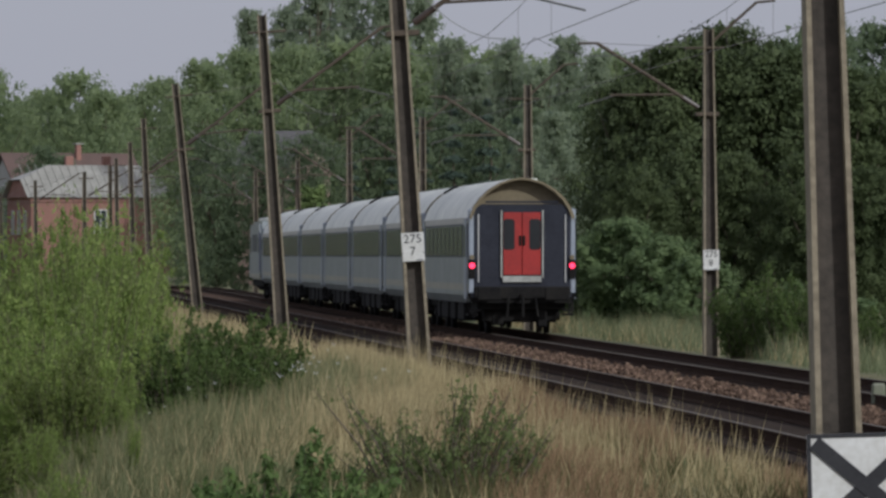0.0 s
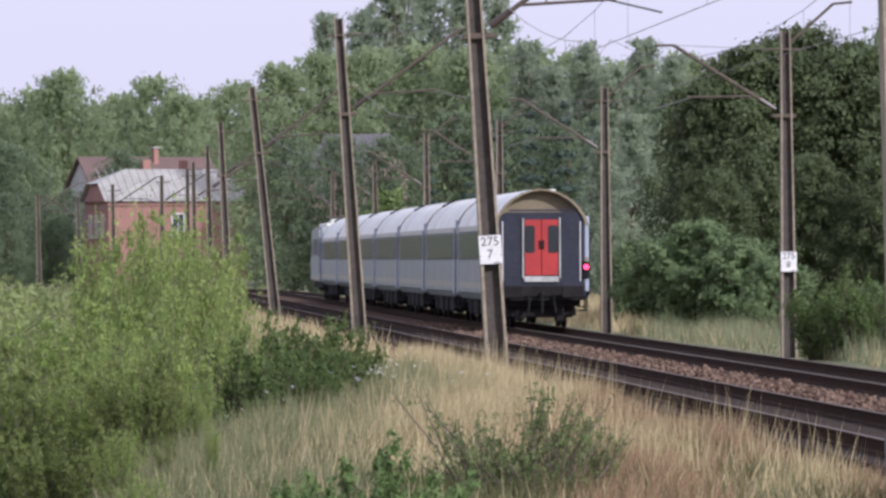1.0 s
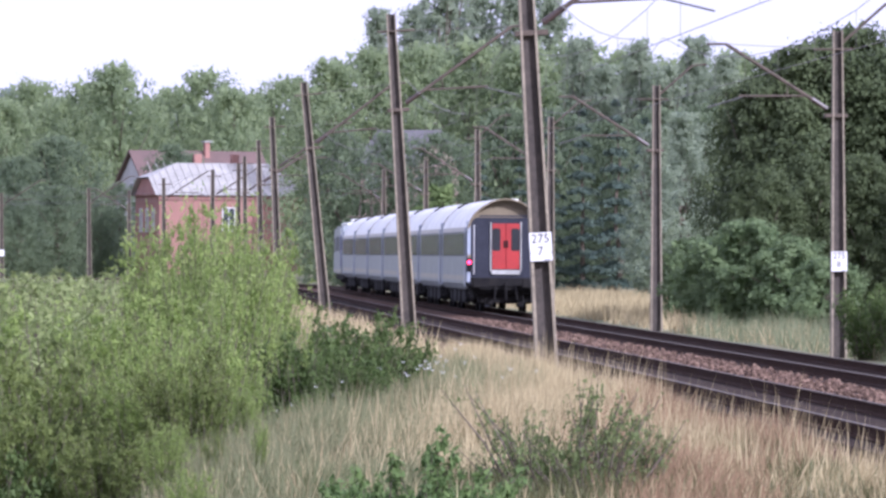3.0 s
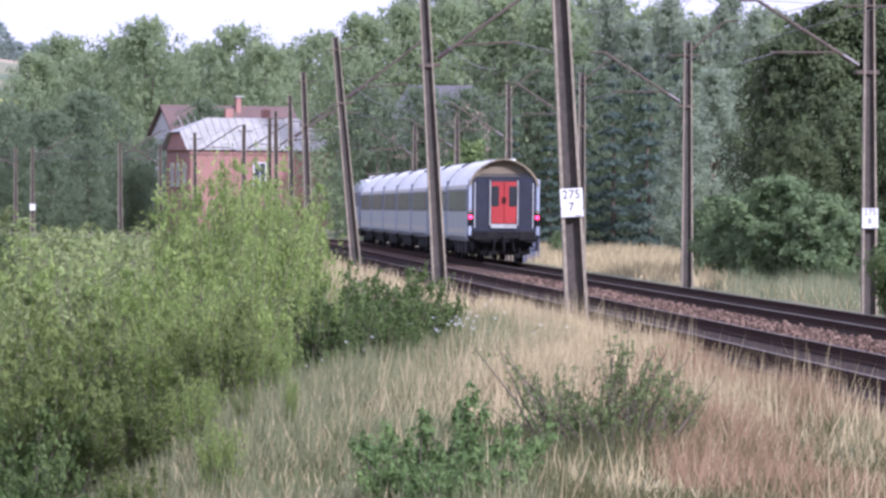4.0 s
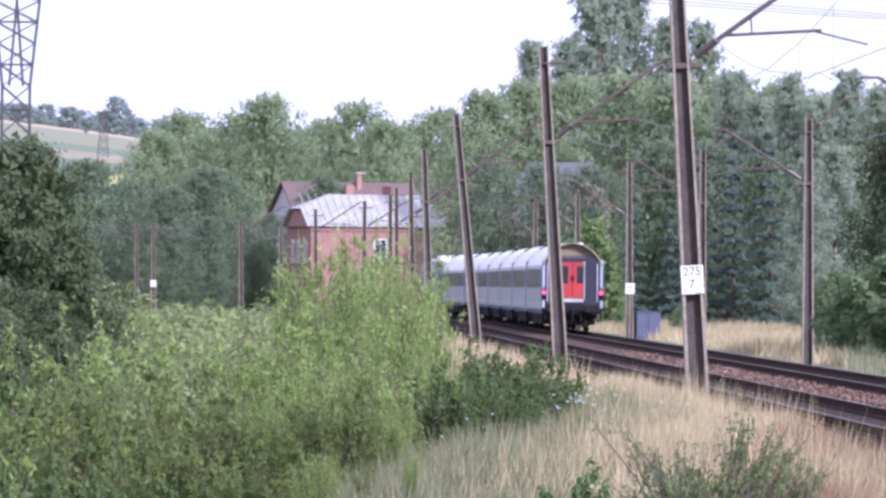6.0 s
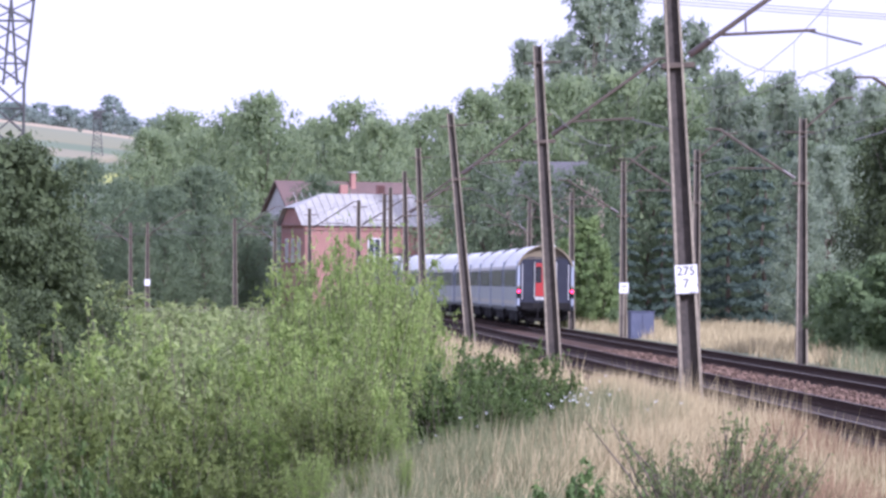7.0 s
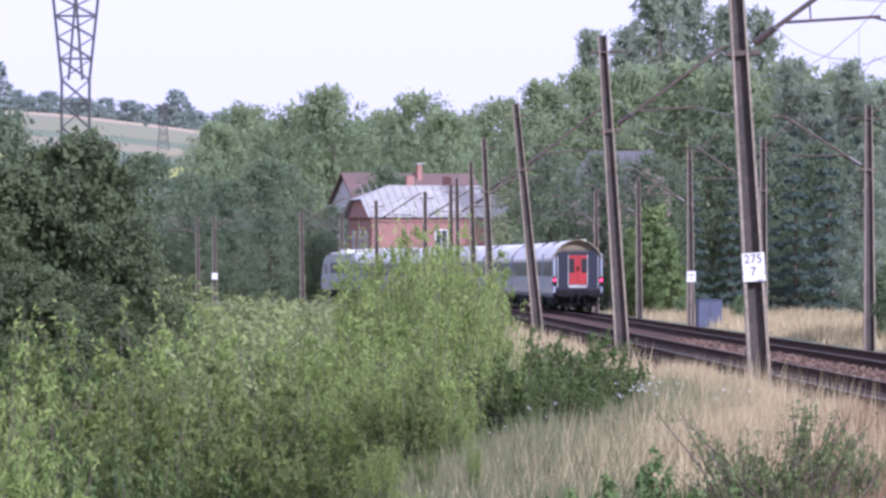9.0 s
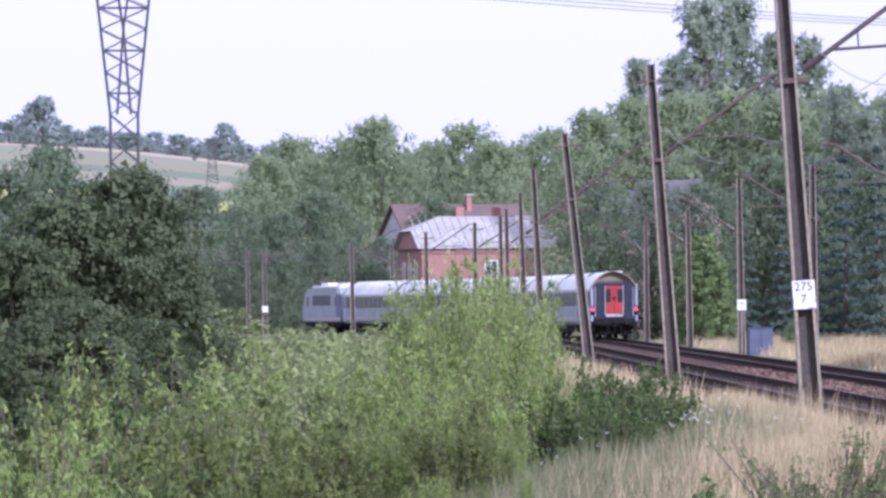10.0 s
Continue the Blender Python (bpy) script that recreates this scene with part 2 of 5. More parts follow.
def ground_material():
    m = mat("meadow_ground", (0.09, 0.12, 0.045), (0.22, 0.19, 0.09), 0.95, 0.15, fine=2.5, bump=0.6)
    n, l = m.node_tree.nodes, m.node_tree.links
    p = n["Principled BSDF"]
    near = p.inputs["Base Color"].links[0].from_socket
    co, sep = n.new("ShaderNodeTexCoord"), n.new("ShaderNodeSeparateXYZ")
    l.new(co.outputs["Object"], sep.inputs["Vector"])
    # strip fields on the far hillside
    wob = n.new("ShaderNodeTexNoise")
    wob.inputs["Scale"].default_value = 0.006
    l.new(co.outputs["Object"], wob.inputs["Vector"])
    ma = n.new("ShaderNodeMath")
    ma.operation = "MULTIPLY_ADD"
    ma.inputs[1].default_value = 160
    l.new(wob.outputs["Fac"], ma.inputs[0])
    l.new(sep.outputs["Y"], ma.inputs[2])
    fr = n.new("ShaderNodeMapRange")
    fr.inputs["From Min"].default_value, fr.inputs["From Max"].default_value = 980, 2780
    l.new(ma.outputs[0], fr.inputs["Value"])
    ramp = n.new("ShaderNodeValToRGB")
    l.new(fr.outputs["Result"], ramp.inputs["Fac"])
    e = ramp.color_ramp.elements
    e[0].color, e[1].color = (0.12, 0.165, 0.095, 1), (0.17, 0.20, 0.12, 1)
    for pos, c in ((0.24, (0.13, 0.18, 0.10, 1)), (0.40, (0.13, 0.17, 0.10, 1)), (0.42, (0.35, 0.37, 0.08, 1)), (0.47, (0.33, 0.35, 0.09, 1)), (0.49, (0.13, 0.175, 0.09, 1)), (0.53, (0.14, 0.18, 0.10, 1)),
                   (0.54, (0.26, 0.235, 0.14, 1)), (0.56, (0.25, 0.23, 0.14, 1)), (0.57, (0.13, 0.17, 0.09, 1)), (0.60, (0.14, 0.175, 0.10, 1)), (0.61, (0.22, 0.215, 0.115, 1)), (0.73, (0.20, 0.215, 0.13, 1)), (0.745, (0.40, 0.32, 0.20, 1)), (0.90, (0.38, 0.31, 0.19, 1)), (0.91, (0.16, 0.20, 0.12, 1))):
        k = e.new(pos)
        k.color = c
    rg = n.new("ShaderNodeMapRange")
    rg.inputs["From Min"].default_value, rg.inputs["From Max"].default_value = 900, 1100
    l.new(sep.outputs["Y"], rg.inputs["Value"])
    mx = n.new("ShaderNodeMix")
    mx.data_type = "RGBA"
    l.new(rg.outputs["Result"], mx.inputs["Factor"])
    l.new(near, mx.inputs["A"])
    l.new(ramp.outputs["Color"], mx.inputs["B"])
    l.new(mx.outputs["Result"], p.inputs["Base Color"])
    return m


me.materials.append(ground_material())
tagged(new("ground", me), "grassy embankment, meadow and distant strip fields", "ground", kind="structure")


# ---------------- track ----------------
def sweep(name, outline, off, y0, y1, step, material, parent, label="", heads=None):
    """A closed section swept along the track at an offset."""
    rings, yy = [], y0
    verts, faces = [], []
    while yy <= y1 + 0.01:
        x = track_x(yy) + off
        for u, z in outline:
            verts.append((x + u, yy, z))
        rings.append(1)
        yy += step
    k = len(outline)
    for r in range(len(rings) - 1):
        for i in range(k):
            faces.append((r * k + i, r * k + (i + 1) % k, (r + 1) * k + (i + 1) % k, (r + 1) * k + i))
    m2 = bpy.data.meshes.new(name)
    m2.from_pydata(verts, [], faces)
    m2.materials.append(material)
    if heads:
        m2.materials.append(heads[0])
        for i, f in enumerate(m2.polygons):
            if i % k in heads[1]:
                f.material_index = 1
    ob = new(name, m2)
    ob.parent = parent
    return tagged(ob, label)


RAIL = [(-0.075, -0.17), (-0.075, -0.155), (-0.012, -0.135), (-0.012, -0.04), (-0.037, -0.03), (-0.037, 0.0), (0.037, 0.0), (0.037, -0.03), (0.012, -0.04), (0.012, -0.135), (0.075, -0.155), (0.075, -0.17)]
bed = tagged(new("track_bed"), "reddish-brown stone ballast bed under both tracks", "ballast", kind="structure")
sweep("ballast", [(-3.1 - OFF, -0.75), (-1.7 - OFF, -0.30), (-1.3 - OFF, -0.28), (1.2 - OFF, -0.28), (1.4 - OFF, -0.13), (-1.4, -0.13), (-1.2, -0.28), (1.3, -0.28), (1.7, -0.30), (3.2, -0.75)], 0, 20, 800, 2.0, M["bed"], bed)
for off, tname in ((0.0, "track_far"), (-OFF, "track_near")):
    tr = tagged(new("railway_track"), "steel rails on dark sleepers, worn bright on top", "track", "railway tracks", "structure")
    for g in (-0.7525, 0.7525):
        sweep("rail", RAIL, off + g, 20, 800, 4.0, M["rail"], tr, heads=(M["railhead"], (5,)))
    bm = boxes(((0, 0, -0.24), (2.5, 0.26, 0.14)), bevel=0.015)
    sl = finish(bm, "sleeper", M["sleeper"])
    rest = bmesh.new()
    for k in range(240):
        y = 60 + 0.62 * k
        ob = new("sleeper", sl)
        ob.parent, ob.matrix_basis = tr, pose(track_x(y) + off, y, 0.0, 0, 0, 3.5 + random.uniform(-0.6, 0.6))
    for k in range(420):
        y = 208.8 + 0.62 * k
        box(rest, (track_x(y) + off, y, -0.24), (2.5, 0.26, 0.14))
    tagged(part("sleepers_beyond", rest, M["sleeper"], tr), kind="stuff")


def mesh_arrays(name, verts, faces_n, k, material):
    """A mesh of faces with k corners each, none shared."""
    me2 = bpy.data.meshes.new(name)
    nv = len(verts)
    me2.vertices.add(nv)
    me2.vertices.foreach_set("co", np.ascontiguousarray(verts, dtype=np.float32).ravel())
    me2.loops.add(nv)
    me2.loops.foreach_set("vertex_index", np.arange(nv, dtype=np.int32))
    me2.polygons.add(faces_n)
    me2.polygons.foreach_set("loop_start", np.arange(0, nv, k, dtype=np.int32))
    me2.update(calc_edges=True)
    me2.materials.append(material)
    return me2


def stones():
    """Loose ballast stones: squashed octahedra."""
    r = np.random.RandomState(5)
    n = 11000
    y = 58 + 190 * r.rand(n) ** 1.6
    o = np.where(r.rand(n) < 0.62, r.uniform(-3.0, -0.9, n), np.where(r.rand(n) < 0.6, r.uniform(0.9, 2.6, n), r.uniform(-6.8, -4.8, n)))
    base = np.array([(1, 0, 0), (0, 1, 0), (-1, 0, 0), (0, -1, 0), (0, 0, 1), (0, 0, -1)], float)
    tri = [(0, 1, 4), (1, 2, 4), (2, 3, 4), (3, 0, 4), (1, 0, 5), (2, 1, 5), (3, 2, 5), (0, 3, 5)]
    verts, faces = [], []
    for i in range(n):
        s = 0.025 + 0.04 * r.rand()
        q = Euler(r.uniform(0, 3, 3)).to_matrix()
        z = -0.13 + 0.03 * r.rand() if -2.6 < o[i] < -1.3 else -0.28 + 0.03 * r.rand() if -5.5 < o[i] < 1.6 else -0.06 + -0.2 - 0.5 * (abs(o[i] + OFF / 2) - 3.45) / 1.3
        c = Vector((track_x(y[i]) + o[i], y[i], z))
        k = len(verts)
        for b in base * r.uniform(0.6, 1.2, (6, 1)) * s:
            verts.append(c + q @ Vector(b))
        faces += [(a + k, b2 + k, c2 + k) for a, b2, c2 in tri]
    m3 = bpy.data.meshes.new("ballast_stones")
    m3.from_pydata(verts, [], faces)
    m3.materials.append(M["stone"])
    tagged(new("ballast_stones", m3), "loose reddish and pale ballast stones between the rails", "ballast stones", kind="stuff")


stones()


# ---------------- masts, brackets, wires ----------------
def mast(base, top, height, side, plate=None, arm=True, feeder=False, z0=-0.35, label=""):
    """Concrete double-T mast, leaning from base to top (x only), with a bracket towards the track."""
    (x0, y0), x1 = base, top
    g = min(z0, ground_z(x0, y0) - 0.05)
    lean = math.degrees(math.atan2(x1 - x0, height - g))
    root = tagged(new("catenary_mast"), label or "weathered brown concrete mast with a steel bracket over the track", "catenary mast", "catenary masts")
    root.matrix_basis = pose(x0, y0, g, 0, lean, 3.5)
    H = height - g
    for sx in (-1, 1):
        bm = bmesh.new()
        w0, w1 = 0.19, 0.115
        tube_w = 0.05
        vs = [(sx * w0, -0.2), (sx * (w0 - tube_w), -0.2), (sx * (w0 - tube_w), 0.2), (sx * w0, 0.2)]
        a = [bm.verts.new((x, y, 0)) for x, y in vs]
        b = [bm.verts.new((x * w1 / w0, y * 0.8, H)) for x, y in vs]
        for i in range(4):
            bm.faces.new((a[i], a[(i + 1) % 4], b[(i + 1) % 4], b[i]))
        bm.faces.new(b)
        part("flange", bm, M["concrete"], root)
    # The web's recess shade is part of its colour.
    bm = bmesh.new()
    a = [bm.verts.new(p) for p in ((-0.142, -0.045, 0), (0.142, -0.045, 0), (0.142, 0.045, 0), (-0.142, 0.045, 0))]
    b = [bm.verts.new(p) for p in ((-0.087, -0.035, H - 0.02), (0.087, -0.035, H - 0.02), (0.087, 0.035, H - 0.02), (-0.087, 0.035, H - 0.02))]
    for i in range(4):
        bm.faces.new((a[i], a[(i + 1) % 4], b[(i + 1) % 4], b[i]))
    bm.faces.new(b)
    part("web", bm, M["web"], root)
    top_c = H - 0.45
    part("top_collar", boxes(((0.10 * side, 0, top_c), (0.95, 0.3, 0.05)), bevel=0.01), M["steel"], root, "rusty steel collar")
    if arm:
        zj = (5.70 if side > 0 else 5.38) - g
        part("lower_collar", boxes(((0.05 * side, 0, zj), (0.55, 0.32, 0.09)), bevel=0.01), M["steel"], root)
        s = side
        reach, up = (3.05, 1.95) if side > 0 else (2.65, 1.7)
        slope = up / reach
        zr = zj + 0.47
        part("insulator", tubes(((s * 0.25, 0, zj + 0.25 * slope), (s * 0.62, 0, zj + 0.62 * slope), 0.06)), M["insul"], root)
        part("bracket_tube", tubes(((s * 0.6, 0, zj + 0.6 * slope), (s * reach, 0, zj + up), 0.042), ((s * reach, 0, zj + up), (s * (reach + 0.45), 0, zj + up), 0.03)), M["steel"], root)
        part("registration_tube", tubes(((s * 0.75, 0, zr), (s * 2.35, 0, zr), 0.027)), M["steel"], root)
        part("hanger_rod", tubes(((s * 1.2, 0, zj + 1.2 * slope), (s * 1.2, 0, zr), 0.015)), M["steel"], root)
        part("steady_arm", tubes(((s * 2.2, 0, zr), (s * 3.1, 0, zr - 0.27), 0.018)), M["galv"], root)
        cable = [] if s < 0 else [Vector((s * (0.25 + 1.5 * t), -0.1, zj + 0.55 - 1.0 * t + 0.25 * (2 * t - 1) ** 2)) for t in (0, 0.2, 0.4, 0.6, 0.8, 1.0)]
        if cable:
            part("jumper_cable", tubes(*[(p, q, 0.008) for p, q in zip(cable, cable[1:])], n=5), M["pale"], root, "pale sagging jumper cable")
        part("stay_wire", tubes(((s * 0.2, 0, top_c), (s * reach, 0, zj + up), 0.007), n=5), M["wire"], root)
    if feeder:
        s = -side
        part("feeder_arm", tubes(((s * 0.1, 0, H - 0.3), (s * 1.15, 0, H + 0.62), 0.035), ((s * 1.15, 0, H + 0.62), (s * 1.6, 0, H + 0.66), 0.03)), M["steel"], root)
    if plate:
        number_plate(root, plate)
    return root


def number_plate(root, plate):
    zc, w, h, lines, yf = plate
    pl = part("number_plate", boxes(((0, yf, zc), (w, 0.012, h)), bevel=0.004), M["white"], root, "white enamel distance plate with black figures")
    if lines:
        letters("figures", lines[0], 0.205, M["black"], pl, pose(0, yf - 0.009, zc + 0.13, 90, 0, 0))
        letters("figures", lines[1], 0.205, M["black"], pl, pose(-0.01, yf - 0.009, zc - 0.075, 90, 0, 0))
        part("fine_print", boxes(((0.1, yf - 0.008, zc - 0.22), (0.1, 0.004, 0.035))), M["grey_ink"], pl)
    for sx in (-1, 1):
        part("bolt", tubes(((sx * w * 0.47, yf - 0.012, zc - 0.1), (sx * w * 0.47, yf, zc - 0.1), 0.012)), M["galv"], pl)


LEFT = [  # bearing of the foot, of the top, distance, height above rail
    (54.1, 49.4, 58, 8.1), (-2.9, -7.2, 121, 8.1), (-21.7, -24.7, 186, 8.15), (-33.2, -36.5, 253, 8.0), (-39.6, -40.8, 322, 8.05),
    (-42.0, -42.6, 392, 8.1), (-44.2, -44.5, 443, 7.9), (-45.2, -45.3, 452, 7.6), (-48.8, -48.8, 474, 7.45), (-55.3, -55.5, 505, 7.2),
    (-65.5, -65.7, 543, 6.8), (-77.5, -77.6, 578, 6.7)]
RIGHT = [(36.5, 36.1, 174, 7.4), (11.7, 11.5, 233, 7.45), (-2.8, -2.8, 290, 7.5), (-12.6, -12.8, 348, 8.0), (-19.6, -19.8, 408, 7.3),
         (-25.5, -25.5, 463, 7.4), (-60.1, -60.2, 580, 7.0), (-79.8, -79.9, 628, 7.1)]
for i, (b0, b1, d, h) in enumerate(LEFT):
    x0, y0 = at(b0, d)
    plate = None
    if i == 1:
        plate = (2.17 + 0.36, 0.37, 0.47, ("275", "7"), -0.225)
    if i == 11:
        plate = (2.3, 0.45, 0.5, None, -0.225)
    mast((x0, y0), d * b1 / 1000, h, 1, plate, arm=i not in (7,))
for i, (b0, b1, d, h) in enumerate(RIGHT):
    x0, y0 = at(b0, d)
    plate = (1.97 + 0.36, 0.38, 0.47, ("275", "8"), -0.225) if i == 0 else None
    mast((x0, y0), d * b1 / 1000, h, -1, plate, feeder=i < 4, z0=-0.3)


def wires():
    spans = [8, 58, 121, 186, 253, 322, 392, 446, 480, 517, 555, 590, 640]
    for off, nm in ((-OFF, "near"), (0.0, "far")):
        root = tagged(new("overhead_line"), "thin contact wire hung from a messenger wire above the rails", "overhead line", "overhead lines")
        bmc, bmm = bmesh.new(), bmesh.new()
        for a, b in zip(spans, spans[1:]):
            pts = []
            for k in range(9):
                t = k / 8
                y = a + (b - a) * t
                x = (track_x(a) * (1 - t) + track_x(b) * t) + off
                zm = 7.55 - 1.2 * 4 * t * (1 - t)
                pts.append((Vector((x, y, 5.93)), Vector((x, y, zm))))
            for p, q in zip(pts, pts[1:]):
                tube(bmc, p[0], q[0], 0.008, n=4, caps=False)
                tube(bmm, p[1], q[1], 0.008, n=4, caps=False)
            for p in pts[1:-1]:
                part("dropper", tubes((p[0], p[1], 0.004), n=4), M["wire"], root)
        part("contact_wire", bmc, M["wire"], root)
        part("messenger_wire", bmm, M["wire"], root)


wires()


# ---------------- plants ----------------
def leaf_corners(pts, nrm, size, rng, aspect, upright, loose):
    """Corners of small pointed leaves at pts, facing roughly along nrm."""
    n = len(pts)
    nrm = nrm + rng.normal(0, loose, (n, 3))
    nrm /= np.linalg.norm(nrm, axis=1)[:, None] + 1e-9
    d = rng.normal(0, 1, (n, 3)) + np.array((0, 0, upright))
    d -= (d * nrm).sum(1)[:, None] * nrm
    d /= np.linalg.norm(d, axis=1)[:, None] + 1e-9
    e = np.cross(nrm, d)
    s = size * rng.uniform(0.6, 1.35, (n, 1))
    v = np.empty((n, 3, 3))
    v[:, 0], v[:, 1], v[:, 2] = pts - d * s * 0.6 + e * s * aspect, pts - d * s * 0.6 - e * s * aspect, pts + d * s
    return v


def leaf_mesh(name, pts, nrm, size, material, rng, aspect=0.5, upright=0.0, loose=0.35, core=None):
    """Many small leaves in one mesh, with the inner ones of a crown where it has them."""
    v = leaf_corners(pts, nrm, size, rng, aspect, upright, loose)
    if core is not None:
        v = np.concatenate((v, core))
    return mesh_arrays(name, v.reshape(-1, 3), len(v), 3, material)


def girth(t, kind):
    """How far a crown reaches at the share t of its height."""
    if kind == "round":
        return math.sqrt(max(0.03, 1 - ((t - 0.42) / 0.6) ** 2))
    return 0.30 + 0.70 * math.sin(math.pi * min(1.0, t * 0.86 + 0.18)) if t < 0.9 else 0.42


def boughs_for(rng, h, rad, base, count, kind):
    """Boughs of leaves through the crown: centre and radius; most near its uneven outer side."""
    L = []
    lump = rng.uniform(0, 50)
    for i in range(count):
        t = ((i + rng.rand()) / count) ** 0.9
        a = i * 2.39996 + rng.normal(0, 0.35)
        uneven = 1 + 0.55 * noise.noise((math.cos(a) * 1.3 + lump, math.sin(a) * 1.3, t * 3.2))
        s = rad * rng.uniform(0.15, 0.30) * (1.12 - 0.45 * t)
        q = max(0.0, rad * girth(t, kind) * uneven - s * 0.7) * (rng.rand() ** 0.3)
        z = base + (h - base) * t
        L.append((np.array((q * math.cos(a), q * math.sin(a), min(z, h - s * 0.75))), s))
    return L


def crown_points(rng, L, n, sprays):
    """Leaf places in sprays set on the upper and outer sides of the boughs, and the ways they face."""
    c = np.array([l[0] for l in L])
    r = np.array([l[1] for l in L])
    k = rng.choice(len(L), n, p=r ** 2 / (r ** 2).sum())
    u = rng.normal(0, 1, (len(L), sprays, 3)) + np.array((0, 0, 0.45))
    out = c.copy()
    out[:, 2] = 0
    out /= np.linalg.norm(out, axis=1)[:, None] + 1e-6
    u += out[:, None] * 0.55
    u /= np.linalg.norm(u, axis=2)[:, :, None]
    reach = rng.uniform(0.55, 1.1, (len(L), sprays, 1))
    j = rng.randint(0, sprays, n)
    mid = c[k] + u[k, j] * reach[k, j] * r[k][:, None] * np.array((1.0, 1.0, 0.78))
    pts = mid + rng.normal(0, 0.27, (n, 3)) * r[k][:, None] * np.array((1.15, 1.15, 0.7))
    return pts, u[k, j] * 0.55 + np.array((0, 0, 0.45)) + out[k] * 0.25


def crown_fill(rng, L, n):
    """Shaded leaves inside the crown, which close it against the light from behind."""
    c = np.array([l[0] for l in L])
    r = np.array([l[1] for l in L])
    k = rng.randint(0, len(L), n)
    p = c[k] * np.column_stack((rng.uniform(0.3, 1.0, (n, 1)), np.zeros((n, 1)), np.ones((n, 1))))[:, [0, 0, 2]]
    return p + rng.normal(0, 0.38, (n, 3)) * r[k][:, None], rng.normal(0, 1, (n, 3))


def make_tree(seed, h, rad, kind, leaves, size, n, boughs=60, base=0.2, aspect=0.6, sprays=9):
    """A tree at the origin: tapered trunk with limbs, and a crown of many leaf sprays."""
    rng = np.random.RandomState(seed)
    root = new("tree")
    L = boughs_for(rng, h, rad, h * base, boughs, kind)
    extra = None
    if kind == "conifer":
        pts, nr = [], []
        for i in range(n):
            t = rng.rand() ** 1.25
            tier = math.floor(t * 12) / 12
            z = h * (0.06 + 0.94 * (tier + 0.03))
            a = rng.uniform(0, 6.283)
            reach = rad * (1 - tier) * (0.75 + 0.25 * math.sin(a * 5 + tier * 40)) + 0.06
            q = reach * math.sqrt(rng.rand())
            pts.append((q * math.cos(a), q * math.sin(a), z - 0.30 * q + rng.normal(0, 0.07)))
            nr.append((0.4 * math.cos(a), 0.4 * math.sin(a), 1))
        pts, nr = np.array(pts), np.array(nr)
    else:
        pts, nr = crown_points(rng, L, n, sprays)
        inner, face = crown_fill(rng, L, n // 6)
        extra = leaf_corners(inner, face, size * 2.3, rng, 0.7, 0.0, 0.4)
    bm = bmesh.new()
    r0 = max(0.05, h * 0.018)
    p = Vector((0, 0, -0.4))
    for k in range(5):
        q = Vector((rng.normal(0, 0.02) * h, rng.normal(0, 0.02) * h, h * 0.8 * (k + 1) / 5)) if k < 4 else Vector((0, 0, h * 0.85))
        tube(bm, p, q, r0 * (1 - k / 5.5), r0 * (1 - (k + 1) / 5.5), n=7, caps=False)
        p = q
    for l in L[::max(1, len(L) // 14)]:
        if kind == "conifer":
            break
        c = Vector(l[0])
        tube(bm, (0, 0, c.z * 0.55), c, r0 * 0.4, r0 * 0.08, n=5, caps=False)
    part("trunk", bm, M["bark"], root)
    ob = new("crown", leaf_mesh("crown", pts, nr, size, leaves, rng, aspect, upright=0.3, loose=0.34, core=extra))
    ob.parent = root
    return root


